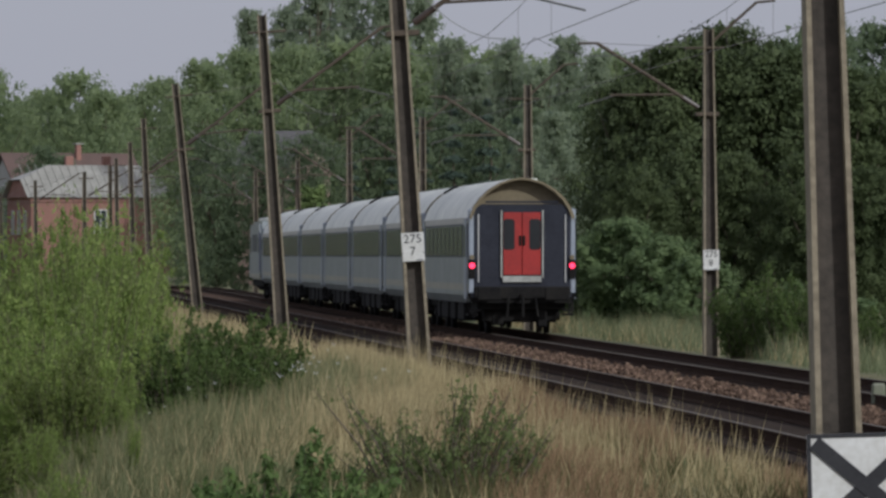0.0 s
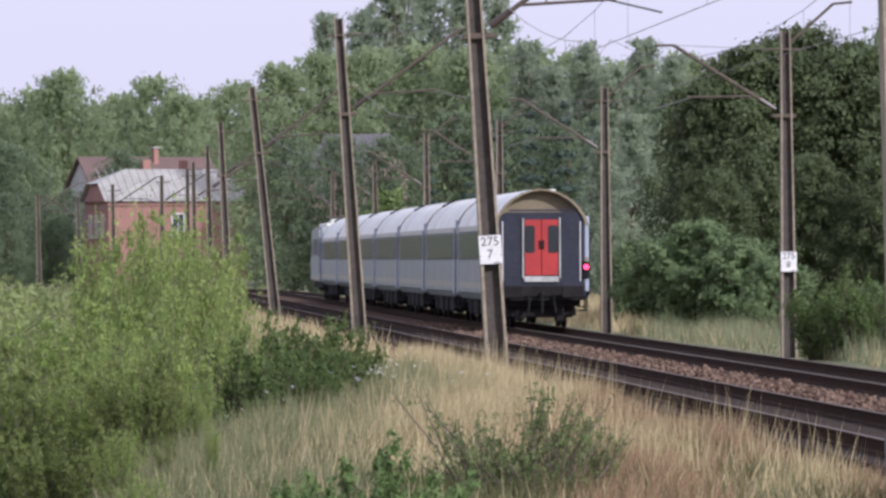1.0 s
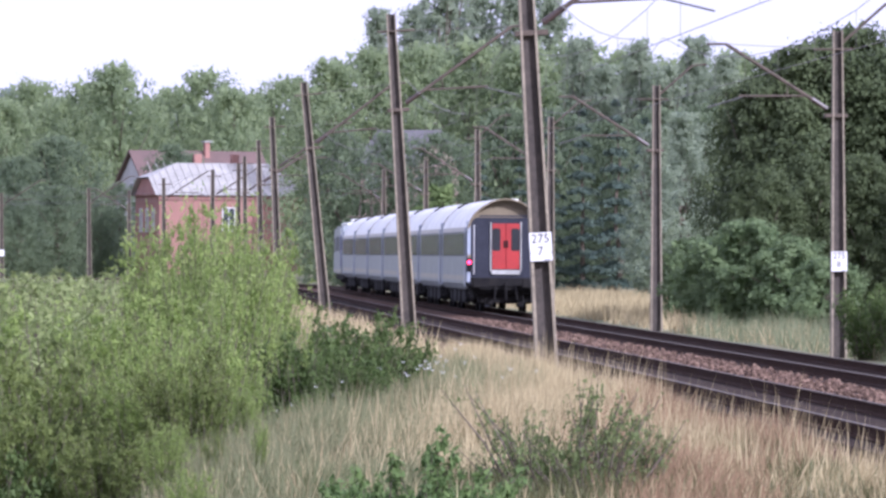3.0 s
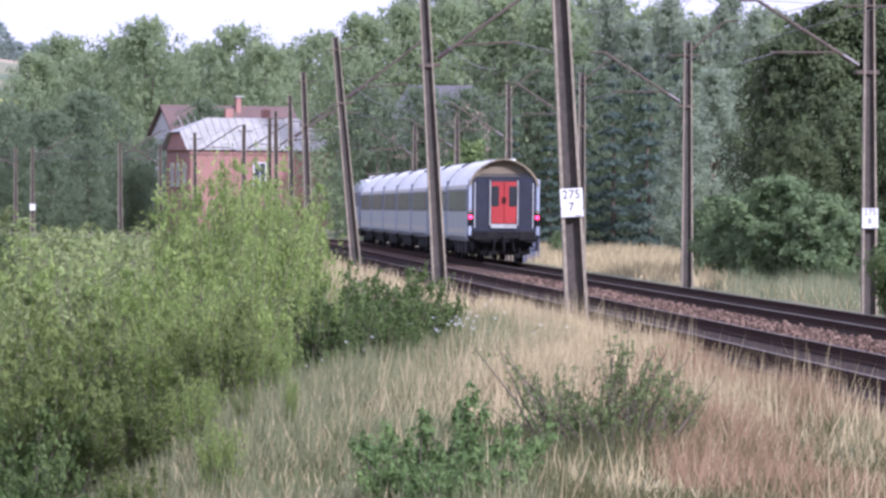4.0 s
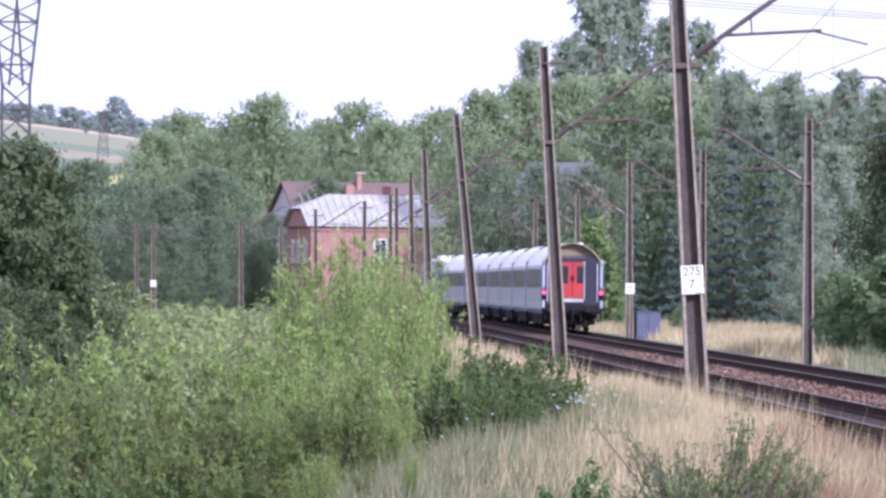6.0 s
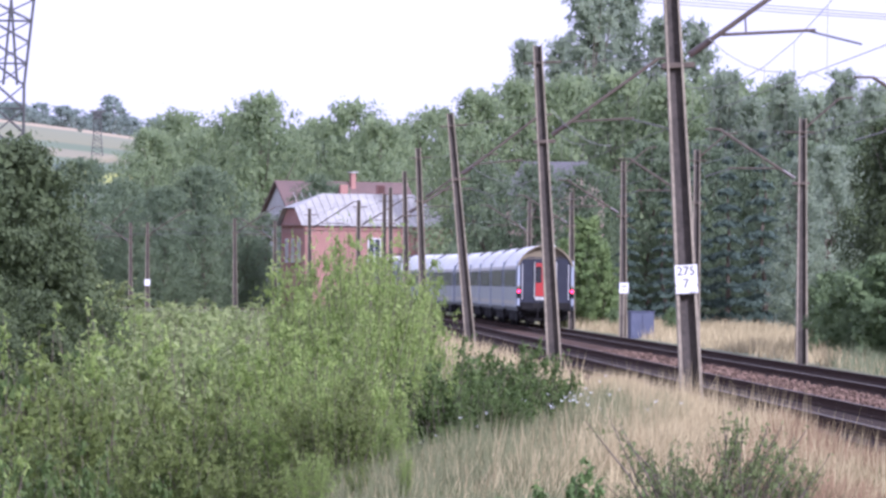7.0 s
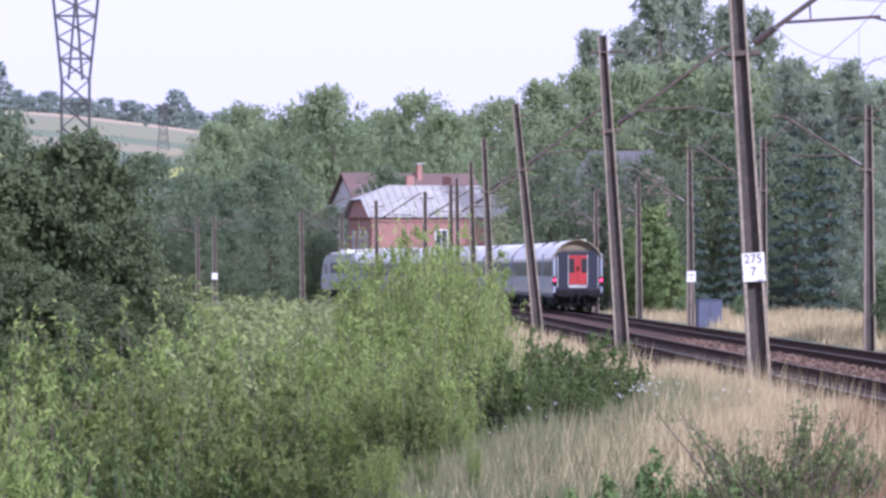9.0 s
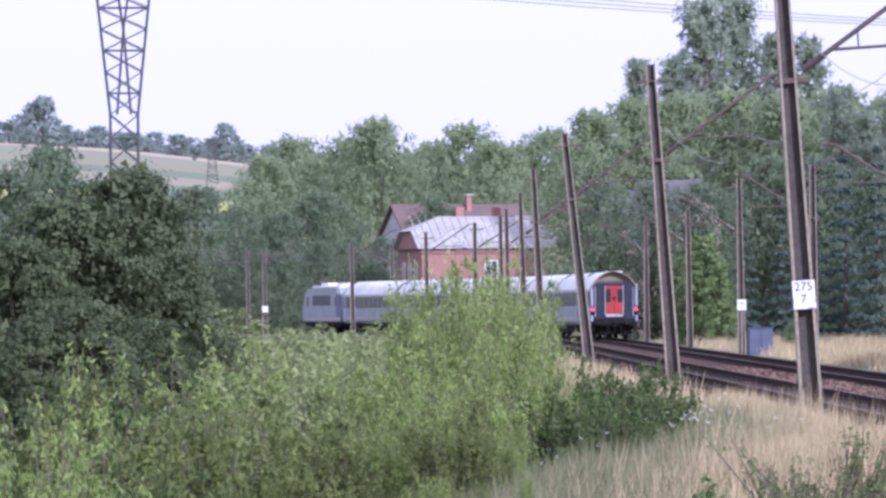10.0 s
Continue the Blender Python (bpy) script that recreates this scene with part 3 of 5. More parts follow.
def make_bush(seed, h, rad, leaves, size, n, shoots=40, aspect=0.42, spread=0.9, low=0.62):
    """A shrub of many upright shoots set with leaves, open at the top."""
    rng = np.random.RandomState(seed)
    root = new("shrub")
    bm = bmesh.new()
    pts, nr = [], []
    per = n // shoots
    plumes = [(k * 2.39996 + rng.normal(0, 0.3), rad * 0.75 * math.sqrt((k + 0.5) / 11), 1.0 - (1 - low) * rng.rand() ** 0.8 if k else 1.0) for k in range(11)]
    for i in range(shoots):
        pa, pq, ph = plumes[i % len(plumes)]
        px_, py_ = pq * math.cos(pa) + rng.normal(0, 0.12) * rad, pq * math.sin(pa) + rng.normal(0, 0.12) * rad
        a, q = math.atan2(py_, px_), math.hypot(px_, py_)
        hh = h * ph * rng.uniform(0.78, 1.04)
        foot = Vector((q * 0.5 * math.cos(a), q * 0.5 * math.sin(a), -0.15))
        tip = Vector((q * math.cos(a) * (1 + 0.35 * spread), q * math.sin(a) * (1 + 0.35 * spread), hh))
        mid = (foot + tip) / 2 + Vector((rng.normal(0, 0.08), rng.normal(0, 0.08), hh * 0.06))
        tube(bm, foot, mid, 0.016, 0.010, n=4, caps=False)
        tube(bm, mid, tip, 0.010, 0.003, n=4, caps=False)
        t = rng.uniform(0.12, 1.02, per)[:, None]
        f, m2, tp = np.array(foot), np.array(mid), np.array(tip)
        line = (1 - t) ** 2 * f + 2 * t * (1 - t) * m2 + t * t * tp
        wide = rad * 0.105 * (1.25 - t) + 0.025
        off = rng.normal(0, 1, (per, 3)) * wide * np.array((1, 1, 0.7))
        # two thirds of the leaves sit on side twigs that leave the shoot outwards and upwards
        nt = rng.uniform(0.2, 0.95, 6)[:, None]
        node = (1 - nt) ** 2 * f + 2 * nt * (1 - nt) * m2 + nt * nt * tp
        way = rng.normal(0, 1, (6, 3)) + np.array((0, 0, 0.9))
        way *= (rad * 0.27 * (1.25 - nt)) / (np.linalg.norm(way, axis=1)[:, None] + 1e-6)
        pick = rng.randint(0, 6, per)
        reach = rng.uniform(0, 1, per)[:, None]
        side = node[pick] + way[pick] * reach + off * 0.36
        twig = (rng.rand(per) < 0.68)[:, None]
        pts.append(np.where(twig, side, line + off * 0.8))
        o = off / (np.linalg.norm(off, axis=1)[:, None] + 1e-6)
        nr.append(o + np.array((0, 0, 0.35)))
    part("branchwork", bm, M["bark"], root)
    ob = new("foliage", leaf_mesh("foliage", np.concatenate(pts), np.concatenate(nr), size, leaves, rng, aspect, upright=0.8))
    ob.parent = root
    return root


def place(protos, i, b, d, top, wide=1.0, label="", cat="tree", group="", ground=None, name="tree", dx=0.0):
    """A copy of a prototype so that its top stands at the height top above the rail."""
    pr, h = protos[i % len(protos)]
    x, y = at(b, d)
    x += dx
    g = ground_z(x, y) if ground is None else ground
    s = max(0.15, (top - g) / h)
    m = Matrix.Translation((x, y, g)) @ Matrix.Rotation(i * 2.4, 4, "Z") @ Matrix.Diagonal((s * wide, s * wide, s, 1))
    ob = copy_thing(pr, m)
    ob.name = name
    return tagged(ob, label, cat, group)


def drop(protos):
    for pr, _ in protos:
        for o in (*pr.children_recursive, pr):
            bpy.data.objects.remove(o)


# willow thicket on the left slope
willows = [(make_bush(11 + k, 4.0, 1.6, M["willow"], 0.058, 14500, 70, 0.36, low=0.72), 4.05) for k in range(4)]
sages = [(make_bush(31 + k, 3.2, 1.6, M["sage"], 0.056, 14500, 70, 0.42, low=0.7), 3.25) for k in range(3)]
hedges = [(make_bush(51 + k, 2.0, 1.25, M["hedge"], 0.048, 10000, 60, 0.55), 1.95) for k in range(2)]
far_shrubs = [(make_bush(41 + k, 3.2, 1.6, M["sage"], 0.1, 4500, 60, 0.45), 3.2) for k in range(3)]
track_shrubs = [(make_tree(45 + k, 3.2, 1.7, "round", M["bush"], 0.075, 7000, 60, base=0.0, sprays=7), 3.2) for k in range(3)]
THICKET = [  # bearing, distance, top, width
    (-57, 99, 2.0, 1.0), (-62, 97, 1.75, 0.95), (-36.8, 107, 1.5, 0.35), (-45, 96, 1.9, 0.6), (-41.5, 98, 1.4, 0.45),
    (-48, 88, 1.8, 0.7), (-54, 86, 1.95, 0.85), (-60, 87, 1.75, 0.95), (-69, 92, 1.7, 1.0), (-77, 95, 1.75, 1.0), (-85, 93, 1.7, 1.0), (-93, 92, 1.65, 1.0), (-100, 95, 1.3, 0.9), (-109, 94, 0.7, 0.8),
    (-44, 76, 0.9, 0.5), (-51, 72, 1.3, 0.75), (-56, 73, 1.3, 0.95), (-65, 74, 1.3, 0.95), (-74, 76, 1.3, 0.95), (-83, 74, 1.25, 0.95), (-92, 76, 1.3, 0.95), (-102, 78, 0.95, 0.9), (-112, 78, 0.5, 0.8),
    (-48, 62, 0.45, 0.55), (-55, 60, 0.75, 0.75), (-63, 61, 0.8, 0.85), (-73, 62, 0.85, 0.85), (-84, 61, 0.7, 0.85), (-95, 62, 0.6, 0.85), (-108, 60, 1.15, 0.8), (-113, 58, 1.75, 0.7), (-42, 60, 0.45, 0.35),
    (-52, 50, 0.2, 0.8), (-64, 50, 0.35, 0.85), (-77, 51, 0.35, 0.85), (-90, 50, 0.3, 0.85), (-103, 51, 0.4, 0.85)]
alders = [(make_bush(81 + k, 3.2, 1.6, M["alder"], 0.06, 13000, 66, 0.42, low=0.62), 3.25) for k in range(2)]
domes = [(make_bush(91 + k, 4.0, 1.7, M["willow"], 0.056, 19000, 90, 0.36, low=0.86), 4.05) for k in range(3)]
for i, (b, d, top, w) in enumerate([(-47.5, 100, 2.95, 0.62), (-44, 102, 2.6, 0.5), (-51, 101, 2.65, 0.62), (-41, 104, 2.05, 0.38), (-55, 100, 2.15, 0.65), (-48.5, 96, 2.45, 0.6)]):
    place(domes, i, b, d, top, w, "tall dense light green willow shrub", "shrub", "willow shrubs", name="willow_shrub")
# lower shrubs further down the meadow
MEADOW = [(-60 - 9.5 * k, 135 + 11 * ((k * 3) % 4), 1.45 + 0.12 * (k % 3), 1.2) for k in range(3)] + [(-56 - 7.5 * k, 205 + 14 * ((k * 5) % 4), 1.15 + 0.2 * (k % 3), 1.3) for k in range(8)] + [
    (-55 - 5 * k, 310 + 22 * ((k * 5) % 5), 0.9 + 0.25 * (k % 3), 1.7) for k in range(11)] + [(-62 - 4.6 * k, 440 + 12 * ((k * 3) % 5), 0.5 + 0.25 * (k % 3) + (2.5 if k > 5 else 0), 2.2) for k in range(12)]
for i, (b, d, top, w) in enumerate(MEADOW):
    place(far_shrubs, i, b, d, top, w, "grey-green shrub in the meadow below the bank", "shrub", "meadow shrubs", name="meadow_shrub")
for i, (b, d, top, w) in enumerate(THICKET):
    # Dark-leaved shrubs low on the left imitate the shade of a hollow.
    if (b < -94 and d > 60.5) or (d < 64 and -105 < b < -74):
        place(hedges, i, b, d, top, w * 0.8, "dark-leaved shrub standing in for the shaded hollow on the slope", "shrub", "dark slope shrubs", name="slope_shrub")
    elif (-60 <= b < -44 and d < 78 and i % 2) or -105 < b < -60 and (d < 64 or (d < 80 and (i % 2 or b < -72)) or (b < -80 and i % 2)):
        place(alders, i, b, d, top, w, "mid-green shrub low on the slope, leaves darkened for shade", "shrub", "alders on the slope", name="alder_shrub")
    elif b > -62 or (i * 7) % 10 < 4:
        place(willows, i, b, d, top, w, "light green willow shrub with many upright shoots", "shrub", "willow shrubs", name="willow_shrub")
    else:
        place(sages, i, b, d, top, w, "grey-green leafy shrub on the embankment slope", "shrub", "willow shrubs", name="willow_shrub")
for i, (b, d, top, w) in enumerate([(-27, 101, 1.3, 0.7), (-32, 98, 1.35, 0.75), (-37, 95, 1.1, 0.8), (-22.5, 105, 1.05, 0.55), (-30, 92, 0.85, 0.75), (-35, 88, 0.45, 0.8), (-39, 82, 0.25, 0.75)]):
    place(hedges, i, b, d, top, w, "dark green hawthorn bush at the edge of the bank", "shrub", "hawthorn bushes", name="hawthorn_bush")
roses = [(make_bush(61 + k, 1.0, 0.8, M["rose"], 0.026, 3200, 46, 0.5, spread=2.2, low=0.25), 0.95) for k in range(2)]
for i, (b, d, top, w) in enumerate([(-1.5, 58, 1.0, 0.85), (3.5, 57.5, 0.9, 0.8), (-5.5, 58.5, 0.78, 0.7), (9, 58, 0.85, 0.5)]):
    place(roses, i, b, d, top, w, "sparse twiggy dog rose in dry grass", "shrub", "dog roses", name="dog_rose")
elders = [(make_bush(71 + k, 0.9, 0.75, M["elder"], 0.05, 5600, 48, 0.4, spread=2.0, low=0.4), 0.85) for k in range(2)]
for i, (b, d, top, w) in enumerate([(-21, 47, 0.86, 0.85), (-16.5, 46.5, 0.72, 0.7), (-25.5, 46, 0.62, 0.75), (-20, 44.5, 0.62, 0.8)]):
    place(elders, i, b, d, top, w, "low bright green elder seedling with broad leaves", "shrub", "elder seedlings", name="elder_bush")

# trees
oaks = [(make_tree(101 + k, 9.0, 3.4, "round", M["oak"], 0.09, 22500, 110, base=0.02, sprays=8), 9.0) for k in range(3)]
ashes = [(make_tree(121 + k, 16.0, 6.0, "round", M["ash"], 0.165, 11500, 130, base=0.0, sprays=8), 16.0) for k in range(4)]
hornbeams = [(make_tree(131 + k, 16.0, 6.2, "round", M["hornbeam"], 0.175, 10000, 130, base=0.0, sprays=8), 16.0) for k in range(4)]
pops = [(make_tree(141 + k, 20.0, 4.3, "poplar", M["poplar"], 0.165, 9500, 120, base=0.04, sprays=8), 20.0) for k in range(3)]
firs = [(make_tree(161 + k, 12.0, 2.4, "conifer", M["spruce"], 0.22, 8000, 20, aspect=0.35), 12.0) for k in range(2)]
youngs = [(make_tree(181 + k, 6.0, 1.9, "poplar", M["young"], 0.09, 6500, 60, base=0.03), 6.0) for k in range(2)]
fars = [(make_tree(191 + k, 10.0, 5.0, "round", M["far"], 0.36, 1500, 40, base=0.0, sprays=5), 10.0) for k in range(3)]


def grove(protos, rows, label, group, name="tree", jitter=0):
    for i, (b, d, top, w) in enumerate(rows):
        place(protos, i + jitter, b, d, top, w, label, "tree", group, name=name)


grove(oaks, [(25.5, 262, 8.3, 0.75), (29, 268, 9.2, 0.8), (33, 262, 9.6, 0.9), (38, 270, 10.4, 0.95), (44, 262, 9.4, 0.9), (49, 272, 9.6, 0.9), (55, 264, 8.6, 0.9), (61, 272, 8.6, 0.9), (26.5, 248, 5.0, 0.7), (32, 250, 5.5, 0.8), (40, 250, 5.5, 0.8), (50, 248, 5.5, 0.8), (58, 250, 5.0, 0.8)],
      "dense dark green oak tree beside the line", "oaks by the line")
grove(oaks, [(-96, 172, 5.3, 0.85), (-89, 176, 3.3, 0.8), (-104, 170, 4.6, 0.9), (-112, 168, 3.6, 0.9), (-93, 160, 1.8, 0.8), (-101, 158, 2.2, 0.9), (-109, 157, 1.9, 0.9)],
      "dense dark green oak in the meadow below the bank", "oaks in the meadow")
grove(hornbeams, [(-107, 335, 9.6, 0.75), (-114, 330, 8.5, 0.9), (-101, 340, 6.5, 0.8)], "dark green ash tree behind the meadow", "ashes in the meadow")
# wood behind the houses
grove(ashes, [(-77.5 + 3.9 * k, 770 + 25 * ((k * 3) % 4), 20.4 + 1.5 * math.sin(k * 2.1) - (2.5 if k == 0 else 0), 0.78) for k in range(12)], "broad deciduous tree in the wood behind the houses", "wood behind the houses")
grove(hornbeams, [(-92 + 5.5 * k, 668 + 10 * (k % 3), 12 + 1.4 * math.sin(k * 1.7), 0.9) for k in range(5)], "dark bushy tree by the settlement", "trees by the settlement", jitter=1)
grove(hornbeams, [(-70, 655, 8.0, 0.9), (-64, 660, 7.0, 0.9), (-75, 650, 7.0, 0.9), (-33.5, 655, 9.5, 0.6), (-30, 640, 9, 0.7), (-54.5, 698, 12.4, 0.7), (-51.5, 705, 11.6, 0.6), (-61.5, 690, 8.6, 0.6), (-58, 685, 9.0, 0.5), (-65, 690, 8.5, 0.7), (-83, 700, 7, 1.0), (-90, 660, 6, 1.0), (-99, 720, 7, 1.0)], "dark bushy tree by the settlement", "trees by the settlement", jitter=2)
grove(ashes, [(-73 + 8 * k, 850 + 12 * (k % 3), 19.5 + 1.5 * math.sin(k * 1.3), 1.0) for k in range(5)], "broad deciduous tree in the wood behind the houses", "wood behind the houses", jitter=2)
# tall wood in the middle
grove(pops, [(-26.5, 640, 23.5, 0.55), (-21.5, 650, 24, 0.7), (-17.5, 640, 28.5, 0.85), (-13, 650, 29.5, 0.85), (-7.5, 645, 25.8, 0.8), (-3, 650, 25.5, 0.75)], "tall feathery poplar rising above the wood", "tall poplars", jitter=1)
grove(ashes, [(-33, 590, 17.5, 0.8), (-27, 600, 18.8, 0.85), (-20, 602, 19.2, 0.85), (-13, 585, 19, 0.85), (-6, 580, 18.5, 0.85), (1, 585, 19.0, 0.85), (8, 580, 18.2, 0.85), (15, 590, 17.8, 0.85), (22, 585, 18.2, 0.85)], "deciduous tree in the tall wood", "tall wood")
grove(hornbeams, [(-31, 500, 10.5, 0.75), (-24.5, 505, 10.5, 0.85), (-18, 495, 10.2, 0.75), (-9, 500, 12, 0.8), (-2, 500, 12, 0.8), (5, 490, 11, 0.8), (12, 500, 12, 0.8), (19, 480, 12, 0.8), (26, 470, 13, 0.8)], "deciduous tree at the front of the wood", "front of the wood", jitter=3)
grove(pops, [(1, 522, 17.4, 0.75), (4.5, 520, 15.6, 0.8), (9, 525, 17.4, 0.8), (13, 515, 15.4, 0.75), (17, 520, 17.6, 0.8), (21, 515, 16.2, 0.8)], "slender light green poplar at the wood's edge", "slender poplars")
grove(firs, [(-3, 428, 10.5, 0.9), (1.5, 430, 11, 0.9), (6, 425, 11.5, 0.9), (10, 432, 10.5, 0.9), (-7, 455, 8.5, 0.9), (14, 440, 8, 0.9), (-12, 460, 8, 0.9)], "dark green spruce at the wood's edge", "spruces", "spruce")
grove(youngs, [(-17.8, 424, 6.0, 1.0), (-20.3, 428, 4.8, 0.9), (-15.4, 420, 4.3, 0.9), (-19, 500, 7.5, 0.9)], "young bright green tree beside the line", "young trees")
grove(pops, [(11.5, 372, 8.6, 1.0), (15, 376, 9.4, 1.0), (18.5, 380, 8.8, 1.0)], "pale green tree beside the line", "pale trees by the line")
grove(hornbeams, [(52, 420, 15.5, 0.7), (46, 425, 14.5, 0.7), (58, 330, 10.5, 0.6), (63, 335, 9.6, 0.6), (60, 440, 16, 0.8), (67, 430, 15, 0.8)], "tall tree beyond the oaks", "trees beyond the oaks", jitter=2)
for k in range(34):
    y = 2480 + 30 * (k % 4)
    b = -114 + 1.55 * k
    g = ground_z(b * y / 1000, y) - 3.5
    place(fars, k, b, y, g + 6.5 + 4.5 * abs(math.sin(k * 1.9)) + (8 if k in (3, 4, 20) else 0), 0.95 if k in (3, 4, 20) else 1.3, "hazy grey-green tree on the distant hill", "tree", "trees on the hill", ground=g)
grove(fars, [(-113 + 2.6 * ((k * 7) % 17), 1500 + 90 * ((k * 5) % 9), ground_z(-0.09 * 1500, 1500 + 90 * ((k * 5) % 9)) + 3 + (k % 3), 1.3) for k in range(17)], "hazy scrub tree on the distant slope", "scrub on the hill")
# shrubs right of the line
for i, (b, d, top, w) in enumerate([(20, 228, 2.6, 0.9), (25, 226, 3.1, 1.0), (30, 224, 2.6, 1.0), (35, 215, 2.0, 1.0), (-6, 372, 1.0, 0.7), (-14, 405, 0.8, 0.7), (38, 205, 0.8, 1.0), (43, 195, 0.9, 1.0), (52, 192, 1.0, 1.0), (57, 190, 0.9, 1.0), (63, 186, 0.9, 1.0), (48, 200, 1.3, 1.0), (16, 262, 2.6, 0.9)]):
    place(track_shrubs, i, b, d, top, w, "rounded dull green shrub beside the line", "shrub", "shrubs by the line", name="trackside_shrub")
for i, (b, d, top, w) in enumerate([(41, 170, 1.5, 0.8), (46, 168, 1.85, 0.85), (50, 166, 1.3, 0.8), (58, 160, 0.9, 0.8), (62, 160, 1.1, 0.8), (54, 172, 1.2, 0.8)]):
    place(hedges, i, b, d, top, w, "dark leafy bush at the foot of the trees", "shrub", "bushes by the line", name="trackside_bush")
for pr in (willows, domes, alders, sages, far_shrubs, track_shrubs, hedges, roses, elders, oaks, ashes, hornbeams, pops, firs, youngs, fars):
    drop(pr)


# ---------------- grass ----------------
def blades(name, n, rng, pick, h0, h1, w, material, label, lean=0.3):
    """Thin bent grass blades rooted on the ground; pick gives plan places."""
    xy = pick(n)
    n = len(xy)
    z = np.array([ground_z(x, y) for x, y in xy]) - 0.02
    root = np.column_stack((xy, z))
    h = rng.uniform(h0, h1, (n, 1))
    a = rng.uniform(0, 6.283, n)
    side = np.column_stack((np.cos(a), np.sin(a) * 0.4, np.zeros(n))) * w * rng.uniform(0.7, 1.3, (n, 1))
    h *= np.array([0.85 + 0.7 * noise.noise((x * 0.9, y * 0.35, 2)) for x, y in xy])[:, None].clip(0.35, 1.5)
    h *= np.array([0.6 + 0.4 * smooth(48, 78, y) for y in xy[:, 1]])[:, None]
    bend = np.column_stack((rng.normal(0.05, lean, n), rng.normal(0, lean, n), np.ones(n))) * h
    v = np.empty((n, 3, 3))
    v[:, 0], v[:, 1], v[:, 2] = root - side, root + side, root + bend
    return tagged(new(name, mesh_arrays(name, v.reshape(-1, 3), n, 3, material)), label, "grass", kind="stuff")


G = np.random.RandomState(9)


def bank(y0, y1, power, o_right=-6.3, extra=1.5, patch=(7, -0.45, 9), thin=0.0):
    def pick(n):
        y = y0 + (y1 - y0) * G.rand(n) ** power
        lo = np.array([shoulder(v) for v in y]) - extra
        o = lo + (o_right - lo) * G.rand(n)
        x = np.array([track_x(v) for v in y]) + o
        keep = np.array([patch[1] < noise.noise((p * 0.7, q * 0.13, patch[0])) + 0.15 * G.normal() < patch[2] for p, q in zip(x, y)])
        keep &= G.rand(n) > thin * np.array([smooth(80, 52, v) for v in y])
        return np.column_stack((x, y))[keep]
    return pick


def verge(y0, y1, o0, o1):
    def pick(n):
        y = G.uniform(y0, y1, n)
        x = np.array([track_x(v) for v in y]) + G.uniform(o0, o1, n)
        return np.column_stack((x, y))
    return pick


def verge_bank():
    def pick(n):
        y = 38 + 82 * G.rand(n)
        x = np.array([track_x(v) + shoulder(v) for v in y]) + G.uniform(-3.2, 1.2, n)
        return np.column_stack((x, y))
    return pick


blades("dry_grass", 150000, G, bank(38, 135, 1.2, -6.3, -0.6, (7, -0.12, 9), 0.88), 0.2, 0.52, 0.008, M["straw"], "tall golden dry grass on the embankment")
blades("reddish_grass", 42000, G, bank(38, 110, 1.15, -6.4, -2.5, (11, -0.08, 9)), 0.25, 0.58, 0.009, M["rust_grass"], "reddish seeding grass among the golden grass")
blades("undergrowth", 105000, G, bank(40, 100, 1.5, -6.3, 2.5, (5, -0.2, 9)), 0.10, 0.42, 0.009, M["weeds"], "dull green and brown undergrowth, darkened for shade among the grass", 0.45)
blades("green_grass", 70000, G, bank(36, 135, 1.2, -6.2, 3.0, (7, -9, 0.02)), 0.12, 0.40, 0.007, M["green_grass"], "green grass and weeds on the embankment")
blades("tall_stalks", 9000, G, bank(44, 130, 1.25, -6.3, -0.3, (4, 0.0, 9), 0.8), 0.5, 0.95, 0.009, M["straw"], "scattered tall dry grass stalks", 0.18)
blades("slope_grass", 60000, G, verge_bank(), 0.2, 0.6, 0.008, M["green_grass"], "pale green grass on the bank's falling edge")
blades("dry_slope_grass", 14000, G, verge_bank(), 0.2, 0.55, 0.008, M["straw"], "dry stalks among the grass of the bank's edge")
blades("verge_grass", 34000, G, verge(135, 228, 3.6, 15), 0.3, 0.95, 0.013, M["lush_grass"], "long pale green grass beside the track")
blades("mixed_verge_grass", 8000, G, verge(150, 225, 3.6, 14), 0.3, 0.8, 0.012, M["straw"], "dry stalks among the green verge grass")
blades("golden_verge_grass", 26000, G, verge(225, 460, 3.6, 16), 0.3, 0.8, 0.02, M["straw"], "golden grass strip beside the far track")
blades("meadow_grass", 16000, G, verge(130, 520, -13, -6.3), 0.25, 0.6, 0.02, M["straw"], "dry grass along the embankment shoulder")


M["petal"] = mat("white_petals", (0.80, 0.80, 0.78), (0.70, 0.71, 0.66), 0.7, 3)


def flowers():
    """Flat white flower heads of a few weeds at the edge of the bank."""
    r = np.random.RandomState(3)
    verts, faces = [], []
    for c in ((-8, 95, 14), (-16.5, 98, 8), (-12.5, 112, 6), (-30, 90, 6), (-66, 84, 12), (-72, 70, 10)):
        x0, y0 = at(c[0] - 6, c[1])
        for _ in range(c[2]):
            x, y = x0 + r.normal(0, 0.5), y0 + r.normal(0, 1.5)
            z = ground_z(x, y) + r.uniform(0.45, 0.75)
            k = len(verts)
            q = 0.016 + 0.02 * r.rand()
            verts += [(x + q * math.cos(a), y + q * math.sin(a), z + 0.025 * math.cos(2 * a)) for a in (0, 1.05, 2.1, 3.14, 4.2, 5.25)] + [(x, y, z - 0.02)]
            faces += [(k + i, k + (i + 1) % 6, k + 6) for i in range(6)]
    m4 = bpy.data.meshes.new("flower_heads")
    m4.from_pydata(verts, [], faces)
    m4.materials.append(M["petal"])
    tagged(new("flower_heads", m4), "small white weed flowers at the edge of the bank", "flowers", kind="stuff")


flowers()


